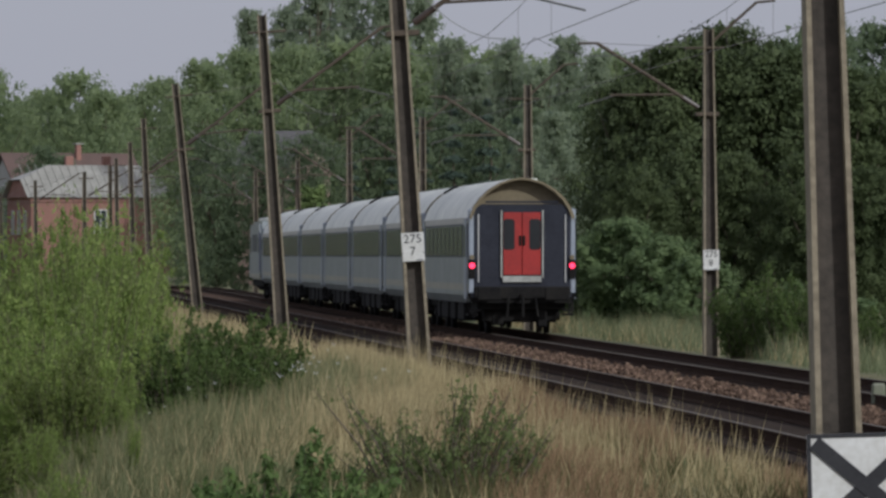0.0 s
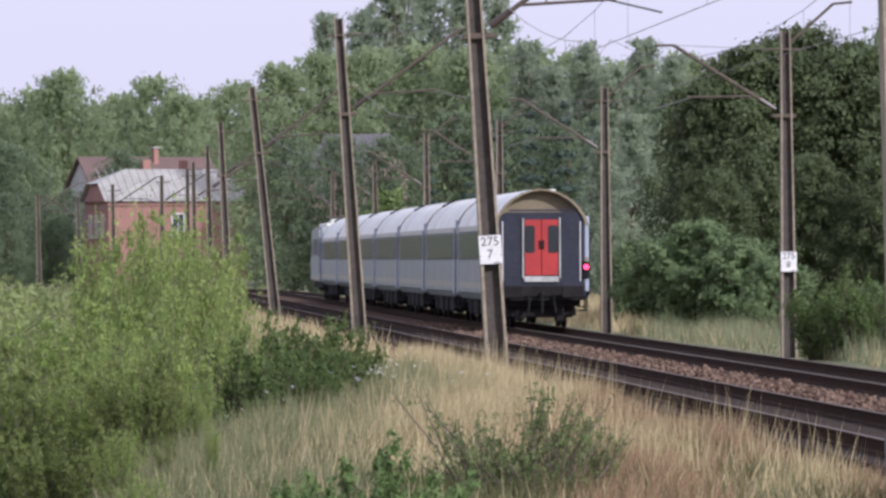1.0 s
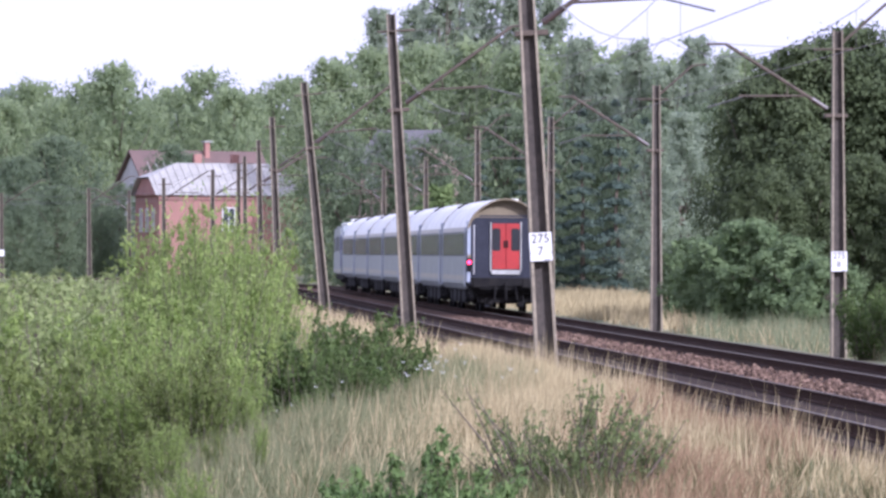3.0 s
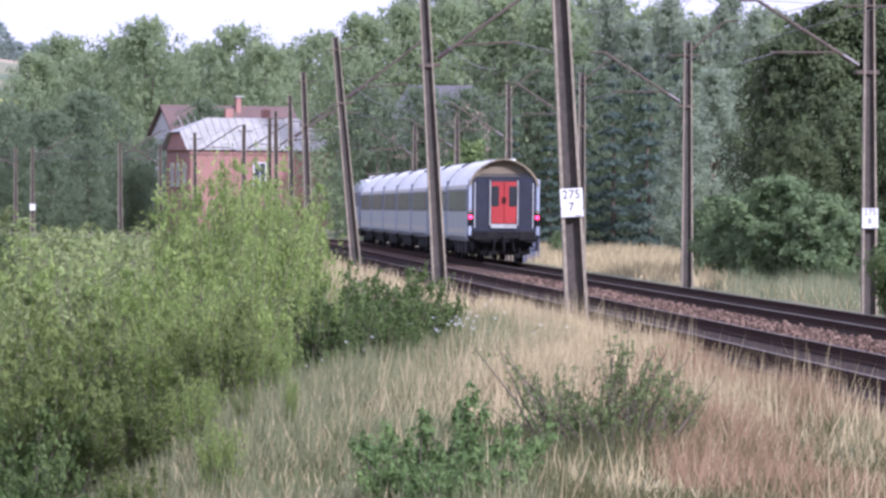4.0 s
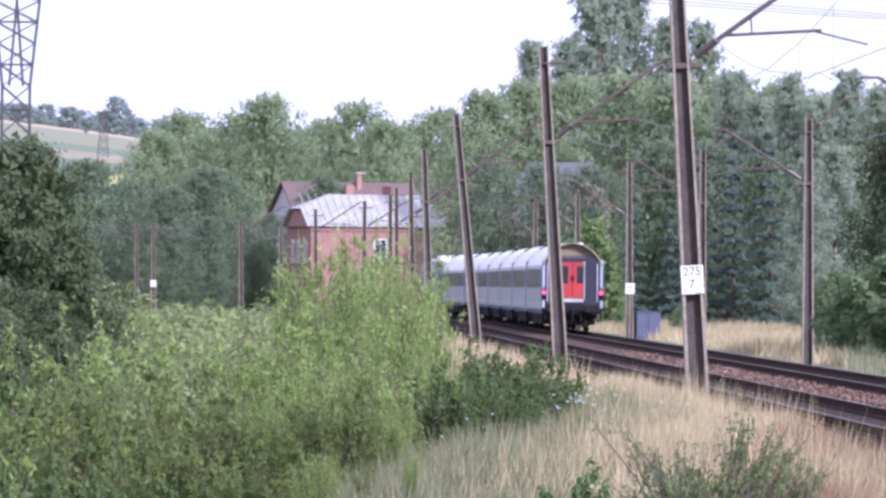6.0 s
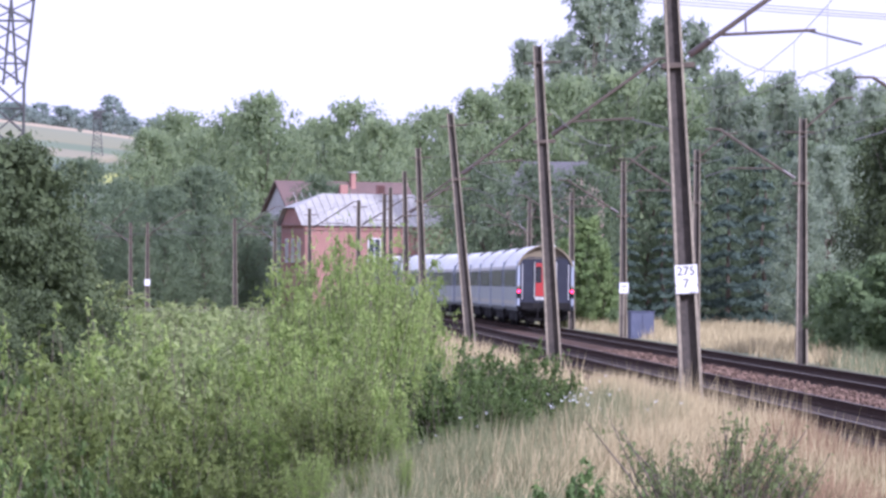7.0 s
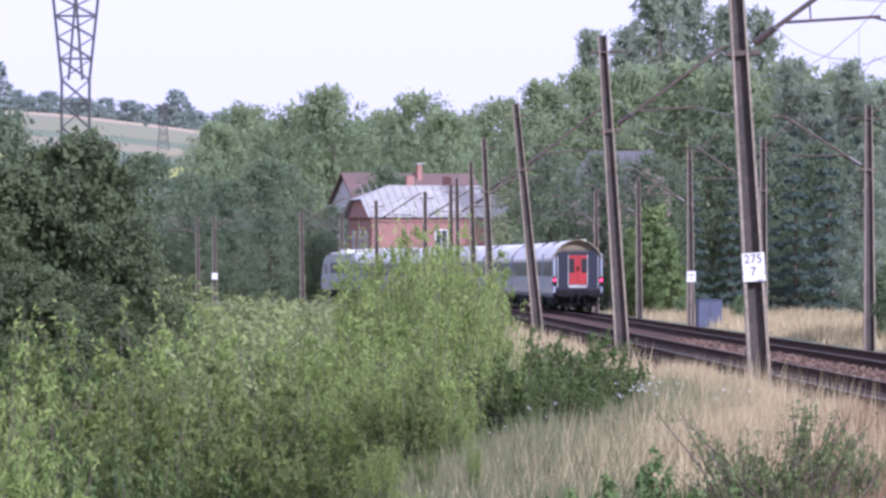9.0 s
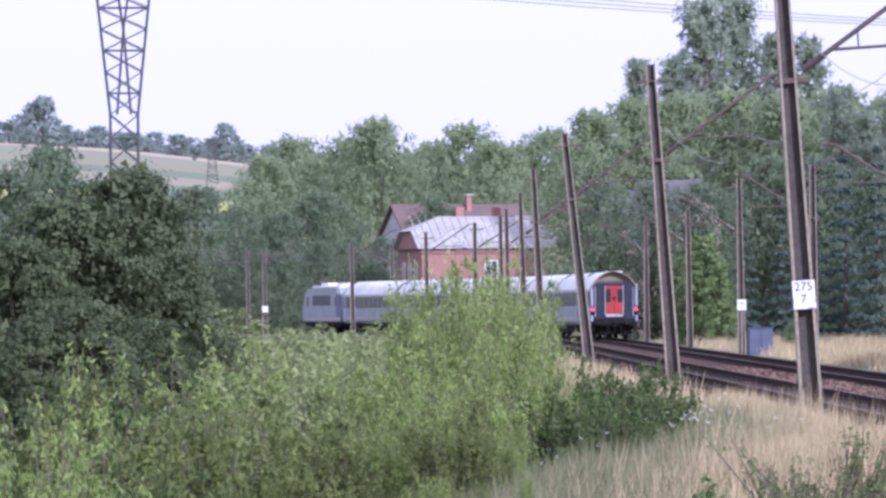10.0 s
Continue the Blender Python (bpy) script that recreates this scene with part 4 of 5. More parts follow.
# ---------------- signs and small things by the line ----------------
def warning_board():
    """White board with black rim and crossed black bars, on a post in front of the nearest mast."""
    x, y = at(57.8, 55)
    g = ground_z(x, y)
    root = tagged(new("signal_board"), "white square board with black rim and black diagonal bars", "railway sign")
    root.matrix_basis = pose(x, y, g, 0, -1.5, 2)
    zc = 0.31 - g
    part("board", boxes(((0, 0, zc), (0.88, 0.02, 0.80)), bevel=0.006), M["white"], root)
    rim = bmesh.new()
    for c, s in (((0, -0.013, zc + 0.385), (0.88, 0.006, 0.03)), ((0, -0.013, zc - 0.385), (0.88, 0.006, 0.03)), ((-0.425, -0.013, zc), (0.03, 0.006, 0.74)), ((0.425, -0.013, zc), (0.03, 0.006, 0.74))):
        box(rim, c, s)
    part("rim", rim, M["black"], root, "black painted rim")
    for s in (-1, 1):
        bm = bmesh.new()
        box(bm, (0, -0.015 - 0.003 * (s + 1), zc), (1.02, 0.005, 0.115), rot=Matrix.Rotation(s * radians(41), 4, "Y"))
        part("bar", bm, M["black"], root)
    part("post", tubes(((0, 0.05, -0.3), (0, 0.05, zc + 0.2), 0.03)), M["galv"], root)


warning_board()


def plate_post(b, d, zc, w):
    x, y = at(b, d)
    g = ground_z(x, y)
    root = tagged(new("distance_post"), "slim post with a small white distance plate", "railway sign")
    root.matrix_basis = pose(x, y, g)
    part("post", tubes(((0, 0, -0.2), (0, 0, zc - g + 0.2), 0.04)), M["concrete"], root)
    pl = part("number_plate", boxes(((0, -0.06, zc - g), (w, 0.012, w * 1.15)), bevel=0.004), M["white"], root)
    part("writing", boxes(((0, -0.069, zc - g + 0.08), (w * 0.6, 0.004, 0.08)), ((0, -0.069, zc - g - 0.08), (w * 0.2, 0.004, 0.08))), M["grey_ink"], pl)


plate_post(-12.55, 343, 1.98, 0.43)
M["cabinet"] = mat("blue_grey_cabinet", (0.05, 0.06, 0.10), (0.08, 0.09, 0.135), 0.55, 2)


def cabinet():
    x, y = at(-10.2, 340)
    g = ground_z(x, y)
    root = tagged(new("relay_cabinet"), "blue-grey trackside cabinet with a flat lid in dry grass", "cabinet")
    root.matrix_basis = pose(x, y, g - 0.03, 0, 0, 12)
    H = 0.9 - g
    part("body", boxes(((0, 0, H / 2), (1.12, 0.7, H)), bevel=0.02), M["cabinet"], root)
    part("lid", boxes(((0, 0, H + 0.03), (1.2, 0.78, 0.06)), bevel=0.015), M["cabinet"], root)
    for s in (-1, 1):
        d = part("door", boxes(((s * 0.275, -0.358, H / 2 + 0.05), (0.53, 0.02, H - 0.2)), bevel=0.006), M["cabinet"], root)
        part("handle", boxes(((s * 0.06, -0.378, H / 2), (0.02, 0.02, 0.14))), M["galv"], d)


cabinet()


def marker_stump():
    """Concrete stump between the tracks near the first mast."""
    x = track_x(108) - 1.2
    root = tagged(new("concrete_stump"), "low mossy concrete stump beside the rail", "marker stone")
    root.matrix_basis = pose(x + 0.5, 108, -0.25)
    bm = bmesh.new()
    box(bm, (0, 0, 0.2), (0.2, 0.2, 0.42), bevel=0.03)
    part("stump", bm, mat("mossy_concrete", (0.24, 0.24, 0.19), (0.15, 0.18, 0.10), 0.9, 3), root)


marker_stump()

# ---------------- houses ----------------
M["brick"] = mat("red_brick", (0.36, 0.19, 0.155), (0.26, 0.14, 0.115), 0.9, 0.6, fine=8, bump=0.4)
M["tin"] = mat("pale_tin_roof", (0.50, 0.485, 0.43), (0.34, 0.325, 0.285), 0.45, 0.5, 0.3)
M["tile"] = mat("red_roof_tile", (0.155, 0.10, 0.085), (0.11, 0.076, 0.068), 0.85, 0.8, fine=9)
M["plaster"] = mat("grey_plaster", (0.50, 0.50, 0.48), (0.38, 0.38, 0.37), 0.9, 0.7)
M["wood"] = mat("dark_gable_boards", (0.15, 0.10, 0.10), (0.10, 0.07, 0.07), 0.85, 1.5)
M["paint"] = mat("white_window_paint", (0.72, 0.72, 0.70), (0.6, 0.6, 0.58), 0.5, 3)
M["glass"] = mat("window_glass", (0.05, 0.07, 0.09), (0.08, 0.10, 0.12), 0.08, 1)


def window(parent, x, y, z, w, h, turn=0):
    """A framed window with sill on a wall; turn is the wall's turn about z."""
    m = pose(x, y, z, 0, 0, turn)
    wn_ = part("window", boxes(((-w / 2, 0, 0), (0.1, 0.08, h)), ((w / 2, 0, 0), (0.1, 0.08, h)), ((0, 0, h / 2), (w + 0.1, 0.08, 0.1)), ((0, 0, -h / 2), (w + 0.1, 0.08, 0.1)), ((0, 0, 0), (0.07, 0.07, h))), M["paint"], parent)
    wn_.matrix_basis = m
    part("pane", boxes(((-w / 4, 0.02, 0), (w / 2 - 0.08, 0.02, h - 0.1))), M["glass"], wn_)
    part("pane", boxes(((w / 4, 0.02, 0), (w / 2 - 0.08, 0.02, h - 0.1))), M["glass"], wn_)
    part("sill", boxes(((0, -0.08, -h / 2 - 0.06), (w + 0.3, 0.2, 0.06))), M["plaster"], wn_)


def brick_house():
    d = 650
    x0, x1 = -36.6, -23.2            # left and right ends of the long wall
    g = -2.3
    ze, zr = 7.15, 10.05
    root = tagged(new("brick_house"), "two-storey red brick house with a pale hipped tin roof", "house")
    cx = (x0 + x1) / 2
    L, D = x1 - x0, 9.0
    root.matrix_basis = pose(cx, d, g, 0, 0, 17)
    E, R = ze - g, zr - g
    # walls with thickness
    for nm, c, s in (("wall", (0, 0.2, E / 2), (L, 0.4, E)), ("wall", (0, D - 0.2, E / 2), (L, 0.4, E)), ("wall", (L / 2 - 0.2, D / 2, E / 2), (0.4, D - 0.8, E)), ("wall", (-L / 2 + 0.2, D / 2, E / 2), (0.4, D - 0.8, E))):
        part(nm, boxes((c, s)), M["brick"], root)
    part("cornice", boxes(((0, -0.06, E - 0.25), (L + 0.2, 0.14, 0.3)), ((0, -0.05, 4.0), (L + 0.1, 0.1, 0.2))), M["brick"], root, "projecting brick band")
    bm = bmesh.new()
    o = 0.45
    e = [bm.verts.new(p) for p in ((-L / 2 - o, -o, E), (L / 2 + o, -o, E), (L / 2 + o, D + o, E), (-L / 2 - o, D + o, E))]
    r = [bm.verts.new(p) for p in ((-L / 2 + 2.6, D / 2, R), (L / 2 - 2.4, D / 2, R))]
    h = [bm.verts.new(p) for p in ((-L / 2 - o, D / 2 - 2.2, R - 1.3), (-L / 2 - o, D / 2 + 2.2, R - 1.3))]
    bm.faces.new((e[0], e[1], r[1], r[0], h[0]))
    bm.faces.new((e[1], e[2], r[1]))
    bm.faces.new((e[2], e[3], h[1], r[0], r[1]))
    bm.faces.new((h[0], r[0], h[1]))
    bm.faces.new(e[::-1])
    roof = part("roof", bm, M["tin"], root)
    seam = bmesh.new()
    for k in range(20):
        x = -L / 2 - o + 0.4 + k * (L + 0.5) / 19
        xt = max(-L / 2 + 2.6 - (0 if x > -L / 2 + 2.6 else (-L / 2 + 2.6 - x)), min(L / 2 - 2.4, x))
        t = 1.0 if xt == x else 0.55
        tube(seam, (x, -o, E + 0.04), (x + (xt - x) * t, -o + (D / 2 + o) * t, E + (R - E) * t + 0.04), 0.035, n=4)
    part("seams", seam, M["tin"], roof)
    bm = bmesh.new()
    prism(bm, [(-o + 0.3, E - 0.1), (D + o - 0.3, E - 0.1), (D / 2 + 2.2, R - 1.4), (D / 2 - 2.2, R - 1.4)], L / 2 - 0.3, L / 2 + 0.05)
    bmesh.ops.rotate(bm, verts=bm.verts, matrix=Matrix.Rotation(radians(90), 3, "Z"))
    part("gable", bm, M["brick"], root, "dark brick gable under the clipped roof end")
    part("downpipe", tubes(((-L / 2 + 0.35, -0.12, 0), (-L / 2 + 0.35, -0.12, E), 0.13)), M["paint"], root, "white downpipe")
    for x in (-2.0, 1.4):
        part("chimney", boxes(((x, D / 2 + 0.6, R + 0.05), (0.7, 0.6, 1.5)), bevel=0.03), M["brick"], root, "short red brick chimney")
    window(root, -0.4, -0.02, E - 2.1, 1.1, 2.0)
    window(root, -0.4, -0.02, 2.4, 1.1, 1.8)
    for y in (2.2, 4.5, 6.8):
        window(root, -L / 2 - 0.02, y, E - 2.2, 0.9, 2.0, -90)
    # porch at the right end
    part("porch_wall", boxes(((L / 2 + 1.2, 3, 2.6), (2.2, 4, 5.2))), M["wood"], root)
    bm = bmesh.new()
    box(bm, (L / 2 + 1.3, 2.6, E - 0.95), (3.2, 5.6, 0.15), rot=Matrix.Rotation(radians(6), 4, "Y"))
    part("porch_roof", bm, M["tile"], root, "small red porch roof")
    part("porch_post", boxes(((L / 2 + 2.1, 0.1, 3.4), (0.45, 0.4, 7.0))), M["paint"], root, "white porch post")


def gable_house(b0, b1, d, ze, zr, turn, label, wall, roof_m, chimney=None):
    x0, x1 = d * b0 / 1000, d * b1 / 1000
    L, D = x1 - x0, 8.0
    g = -2.3 if d < 700 else ground_z((x0 + x1) / 2, d)
    root = tagged(new("house"), label, "house")
    root.matrix_basis = pose((x0 + x1) / 2, d, g, 0, 0, turn)
    E, R = ze - g, zr - g
    body = bmesh.new()
    prism(body, [(-D / 2, 0), (D / 2, 0), (D / 2, E), (0, R - 0.1), (-D / 2, E)], -L / 2, L / 2)
    bmesh.ops.rotate(body, verts=body.verts, matrix=Matrix.Rotation(radians(90), 3, "Z"))
    part("wall", body, wall, root)
    for s in (-1, 1):
        bm = bmesh.new()
        ln = math.hypot(D / 2 + 0.5, (R - E) * (D / 2 + 0.5) / (D / 2))
        a = math.atan2(R - E, D / 2)
        box(bm, (0, s * (D / 4 + 0.25), (R + E) / 2 - 0.2 * math.tan(a) + 0.12), (L + 0.8, ln, 0.16), rot=Matrix.Rotation(-s * a, 4, "X"))
        part("roof_side", bm, roof_m, root, "weathered red roof tiles")
    if chimney is not None:
        ch = part("chimney", boxes(((chimney, -0.6, R + 0.2), (0.5, 0.5, 1.7)), bevel=0.03), M["brick"], root)
        part("chimney_cap", boxes(((chimney, -0.6, R + 1.14), (0.85, 0.85, 0.1))), M["plaster"], ch)
    for x in (-L / 4, L / 4):
        window(root, x, -D / 2 - 0.02, E - 1.5, 1.1, 1.4)
    window(root, -L / 2 - 0.02, 0, E, 0.9, 1.2, -90)


brick_house()
gable_house(-60.5, -42, 725, 8.3, 11.9, 26, "grey rendered house with a weathered red tiled roof", M["plaster"], M["tile"], 1.0)
gable_house(-26, -18, 560, 8.9, 11.3, -24, "small house with a faded pinkish gable among the trees", mat("pink_plaster", (0.34, 0.24, 0.205), (0.27, 0.19, 0.165), 0.9, 0.8), mat("dull_slate_roof", (0.145, 0.14, 0.14), (0.105, 0.10, 0.10), 0.9, 1))


# ---------------- power line ----------------
def pylon(b, d, height, waist_w, top_w, waist_z, name="pylon", label="grey steel lattice pylon widening towards its head"):
    x, y = at(b, d)
    g = ground_z(x, y)
    root = tagged(new("lattice_pylon"), label, "pylon", "power line pylons")
    root.matrix_basis = pose(x, y, g, 0, 0, 8)
    r = waist_w * 0.022
    H, Wz = height - g, waist_z - g

    def half(z):
        if z < Wz:
            return waist_w / 2 * (1 + 0.9 * max(0, (0.55 * Wz - z)) / Wz)
        return waist_w / 2 + (top_w - waist_w) / 2 * (z - Wz) / (H - Wz)

    lv = [Wz * k / 9 for k in range(10)] + [Wz + (H - Wz) * k / 8 for k in range(1, 9)]
    for sx in (-1, 1):
        for sy in (-1, 1):
            for a, b2 in ((0, 0.55 * Wz), (0.55 * Wz, Wz), (Wz, H)):
                part("leg", tubes(((sx * half(a), sy * waist_w / 2, a), (sx * half(b2), sy * waist_w / 2, b2), r * 1.4), n=4), M["galv"], root)
    zm = Wz + (H - Wz) * 0.5
    for sy in (-1, 1):
        dy = sy * waist_w / 2
        bars = []
        for k, (a, b2) in enumerate(zip(lv, lv[1:])):
            bars += [((-half(a), dy, a), (half(b2), dy, b2), r), ((half(a), dy, a), (-half(b2), dy, b2), r)]
            if k % 2:
                bars.append(((-half(b2), dy, b2), (half(b2), dy, b2), r))
        for q in (-1, 1):
            bars += [((q * half(Wz) * 0.5, dy, Wz), (0, dy, zm), r * 1.2), ((0, dy, zm), (q * half(H) * 0.4, dy, H), r * 1.2)]
        for bar in bars:
            part("brace", tubes(bar, n=4), M["galv"], root)
    part("cross_arm", boxes(((0, 0, H), (top_w * 2.2, waist_w * 0.5, waist_w * 0.18))), M["galv"], root)
    return root


pylon(-96.6, 900, 47, 3.4, 7.8, 26)
pylon(-84.6, 1900, 46, 2.0, 2.0, 44, label="distant lattice pylon on the hillside")


def cables():
    root = tagged(new("power_cables"), "thin sagging high-voltage cables against the sky", "power cables")
    for dx, dz in ((-6, 0), (0, 0), (6, 0), (-3, 5), (3, 5)):
        bm = bmesh.new()
        ends = [Vector((-420 + dx, 700, 52 + dz)), Vector((-86.9 + dx, 900, 45 + dz)), Vector((160 + dx, 1080, 40 + dz))]
        for p, q in zip(ends, ends[1:]):
            prev = p
            for k in range(1, 13):
                t = k / 12
                c = p.lerp(q, t) - Vector((0, 0, 9 * 4 * t * (1 - t) * 0.5))
                tube(bm, prev, c, 0.05, n=4, caps=False)
                prev = c
        part("cable", bm, M["wire"], root)


cables()

# ---------------- train ----------------
M["grey_side"] = mat("silver_grey_coach_paint", (0.31, 0.335, 0.34), (0.21, 0.235, 0.235), 0.45, 0.6, fine=5)
M["band"] = mat("dark_window_band", (0.045, 0.055, 0.06), (0.07, 0.08, 0.085), 0.6, 0.8)
M["beige"] = mat("dusty_beige_stripe", (0.42, 0.40, 0.33), (0.33, 0.32, 0.27), 0.5, 1)
M["roofp"] = mat("pale_coach_roof", (0.80, 0.80, 0.72), (0.52, 0.53, 0.48), 0.40, 0.35, fine=3)
# Tan and slate paint, both darkened for the shade under the roof end.
M["tan"] = mat("shaded_tan_roof_end", (0.24, 0.195, 0.12), (0.18, 0.145, 0.09), 0.6, 1)
M["slate"] = mat("shaded_slate_coach_end", (0.042, 0.045, 0.06), (0.03, 0.032, 0.043), 0.65, 1.2)
M["red"] = mat("red_end_door", (0.42, 0.032, 0.028), (0.30, 0.026, 0.024), 0.5, 1.5)
M["pillar"] = mat("pale_blue_corner", (0.36, 0.40, 0.47), (0.30, 0.33, 0.39), 0.4, 1)
M["blue"] = mat("deep_blue_paint", (0.05, 0.06, 0.22), (0.04, 0.05, 0.17), 0.4, 1)
M["under"] = mat("dark_underframe", (0.011, 0.011, 0.012), (0.026, 0.024, 0.022), 0.85, 2)
M["tail"] = mat("red_tail_lamp", (0.7, 0.02, 0.08), (0.7, 0.02, 0.08), 0.3, 1, emit=(1.0, 0.04, 0.10, 4.5))
M["dirty"] = mat("dirty_white_paint", (0.50, 0.50, 0.47), (0.26, 0.26, 0.24), 0.6, 4)
M["cglass"] = mat("coach_window_glass", (0.03, 0.035, 0.04), (0.045, 0.05, 0.055), 0.22, 1)

for key in ("under", "slate"):
    M[key].node_tree.nodes["Principled BSDF"].inputs["Specular IOR Level"].default_value = 0.12
for key in ("cglass", "glass"):
    g = M[key].node_tree.nodes["Principled BSDF"]
    g.inputs["Transmission Weight"].default_value, g.inputs["IOR"].default_value = 0.4, 1.5

PROFILE = [(1.30, 0.72), (1.41, 0.95), (1.41, 2.75), (1.37, 3.02), (1.27, 3.28), (1.10, 3.53), (0.86, 3.75), (0.55, 3.93), (0.25, 4.02), (0, 4.05)]


def shell(bm, section, y0, y1):
    """An open strip of a section (x, z), both sides of the car."""
    for s in (-1, 1):
        a = [bm.verts.new((s * x, y0, z)) for x, z in section]
        b = [bm.verts.new((s * x, y1, z)) for x, z in section]
        for i in range(len(section) - 1):
            bm.faces.new((a[i], a[i + 1], b[i + 1], b[i]))


def bogie(parent, y, wheel=0.46):
    bg_ = part("bogie", boxes(((-1.0, y, 0.55), (0.16, 3.2, 0.26)), ((1.0, y, 0.55), (0.16, 3.2, 0.26)), ((0, y, 0.6), (2.1, 0.5, 0.24)), bevel=0.03), M["under"], parent)
    for dy in (-1.25, 1.25):
        for s in (-1, 1):
            part("wheel", tubes(((s * 0.70, y + dy, wheel), (s * 0.83, y + dy, wheel), wheel), ((s * 0.83, y + dy, wheel), (s * 1.12, y + dy, wheel), 0.12), n=18), M["under"], bg_)


def car_end(root, s, y, tail):
    """End wall with red double doors, corner pillars, buffers; s is the way it faces."""
    bm = bmesh.new()
    prism(bm, [(-1.30, 0.95), (1.30, 0.95), (1.30, 3.2), (1.05, 3.36), (-1.05, 3.36), (-1.30, 3.2)], y - s * 0.14, y - s * 0.05)
    end = part("end_wall", bm, M["slate"], root, "dark slate end wall")
    bm = bmesh.new()
    arch = [(x * 0.96, z - 0.03) for x, z in PROFILE[3:]]
    ring = arch + [(-x, z) for x, z in arch[-2::-1]]
    prism(bm, ring + [(-1.30, 3.02), (-1.05, 3.34), (1.05, 3.34), (1.30, 3.02)], y - s * 0.45, y - s * 0.36)
    part("roof_end", bm, M["tan"], root, "tan painted roof end")
    bm = bmesh.new()
    outer = PROFILE[3:] + [(-x, z) for x, z in PROFILE[-2:2:-1]]
    for a, b in zip(outer, outer[1:]):
        quad = [(a[0], a[1]), (b[0], b[1]), (b[0] * 0.95, b[1] - 0.05), (a[0] * 0.95, a[1] - 0.05)]
        prism(bm, quad, y - s * 0.42, y + s * 0.02)
    part("roof_rim", bm, M["tan"], root, "tan rim of the roof end")
    part("roof_lip", boxes(((0, y - s * 0.085, 3.42), (1.9, 0.03, 0.05))), M["slate"], root)
    for k in (-1, 1):
        door = part("door", boxes(((k * 0.245, y - s * 0.035, 2.34), (0.475, 0.05, 1.62)), bevel=0.01), M["red"], root, "red folding gangway door")
        bm = bmesh.new()
        pane = []
        for qx, qz, a0 in ((1, 1, 0), (-1, 1, 90), (-1, -1, 180), (1, -1, 270)):
            pane += [(k * 0.335 + qx * 0.075 + 0.07 * math.cos(radians(a0 + a)), 2.58 + qz * 0.33 + 0.07 * math.sin(radians(a0 + a))) for a in (0, 30, 60, 90)]
        prism(bm, pane, y - s * 0.012, y - s * 0.002)
        part("door_window", bm, M["cglass"], door)
        part("door_handle", boxes(((k * 0.05, y - s * 0.0, 2.42), (0.07, 0.03, 0.26)), bevel=0.012), M["under"], door)
        part("door_post", boxes(((k * 0.535, y - s * 0.02, 2.33), (0.045, 0.08, 1.75)), bevel=0.01), M["dirty"], root, "dirty white door post")
        part("corner_pillar", boxes(((k * 1.325, y - s * 0.10, 2.15), (0.14, 0.16, 2.2)), bevel=0.03), M["pillar"], root, "pale blue corner pillar")
        part("handrail", tubes(((k * 1.13, y - s * 0.02, 1.35), (k * 1.13, y - s * 0.02, 3.1), 0.014)), M["white"], root, "white handrail")
        bf = part("buffer", tubes(((k * 0.875, y - s * 0.3, 1.05), (k * 0.875, y + s * 0.35, 1.05), 0.11), n=12), M["under"], root)
        part("buffer_head", boxes(((k * 0.875, y + s * 0.38, 1.05), (0.62, 0.06, 0.36)), bevel=0.03), M["under"], bf)
        part("step", boxes(((k * 1.2, y - s * 0.1, 0.62), (0.3, 0.25, 0.04)), ((k * 1.33, y - s * 0.1, 0.82), (0.03, 0.05, 0.4))), M["under"], root)
        if tail:
            part("lamp_housing", boxes(((k * 1.30, y - s * 0.01, 1.68), (0.17, 0.06, 0.5)), bevel=0.02), M["under"], root)
            part("tail_lamp", tubes(((k * 1.30, y + s * 0.0, 1.77), (k * 1.30, y + s * 0.05, 1.77), 0.075), n=14), M["tail"], root, "glowing red tail lamp")
            part("upper_lamp", tubes(((k * 1.30, y + s * 0.0, 1.99), (k * 1.30, y + s * 0.03, 1.99), 0.06), n=12), M["tan"], root)
    part("threshold", boxes(((0, y - s * 0.02, 1.42), (1.0, 0.09, 0.16)), bevel=0.01), M["dirty"], root, "dirty white threshold plate")
    part("headstock", boxes(((0, y - s * 0.1, 1.06), (2.5, 0.2, 0.34)), bevel=0.03), M["under"], root)
    part("coupling", tubes(((0, y, 1.0), (0, y + s * 0.35, 0.95), 0.06), ((0, y + s * 0.33, 0.95), (0, y + s * 0.33, 0.45), 0.035), ((-0.35, y + s * 0.1, 0.95), (-0.4, y + s * 0.15, 0.45), 0.03), ((0.35, y + s * 0.1, 0.95), (0.4, y + s * 0.15, 0.45), 0.03)), M["under"], root)
    return end


LEN = 20.2


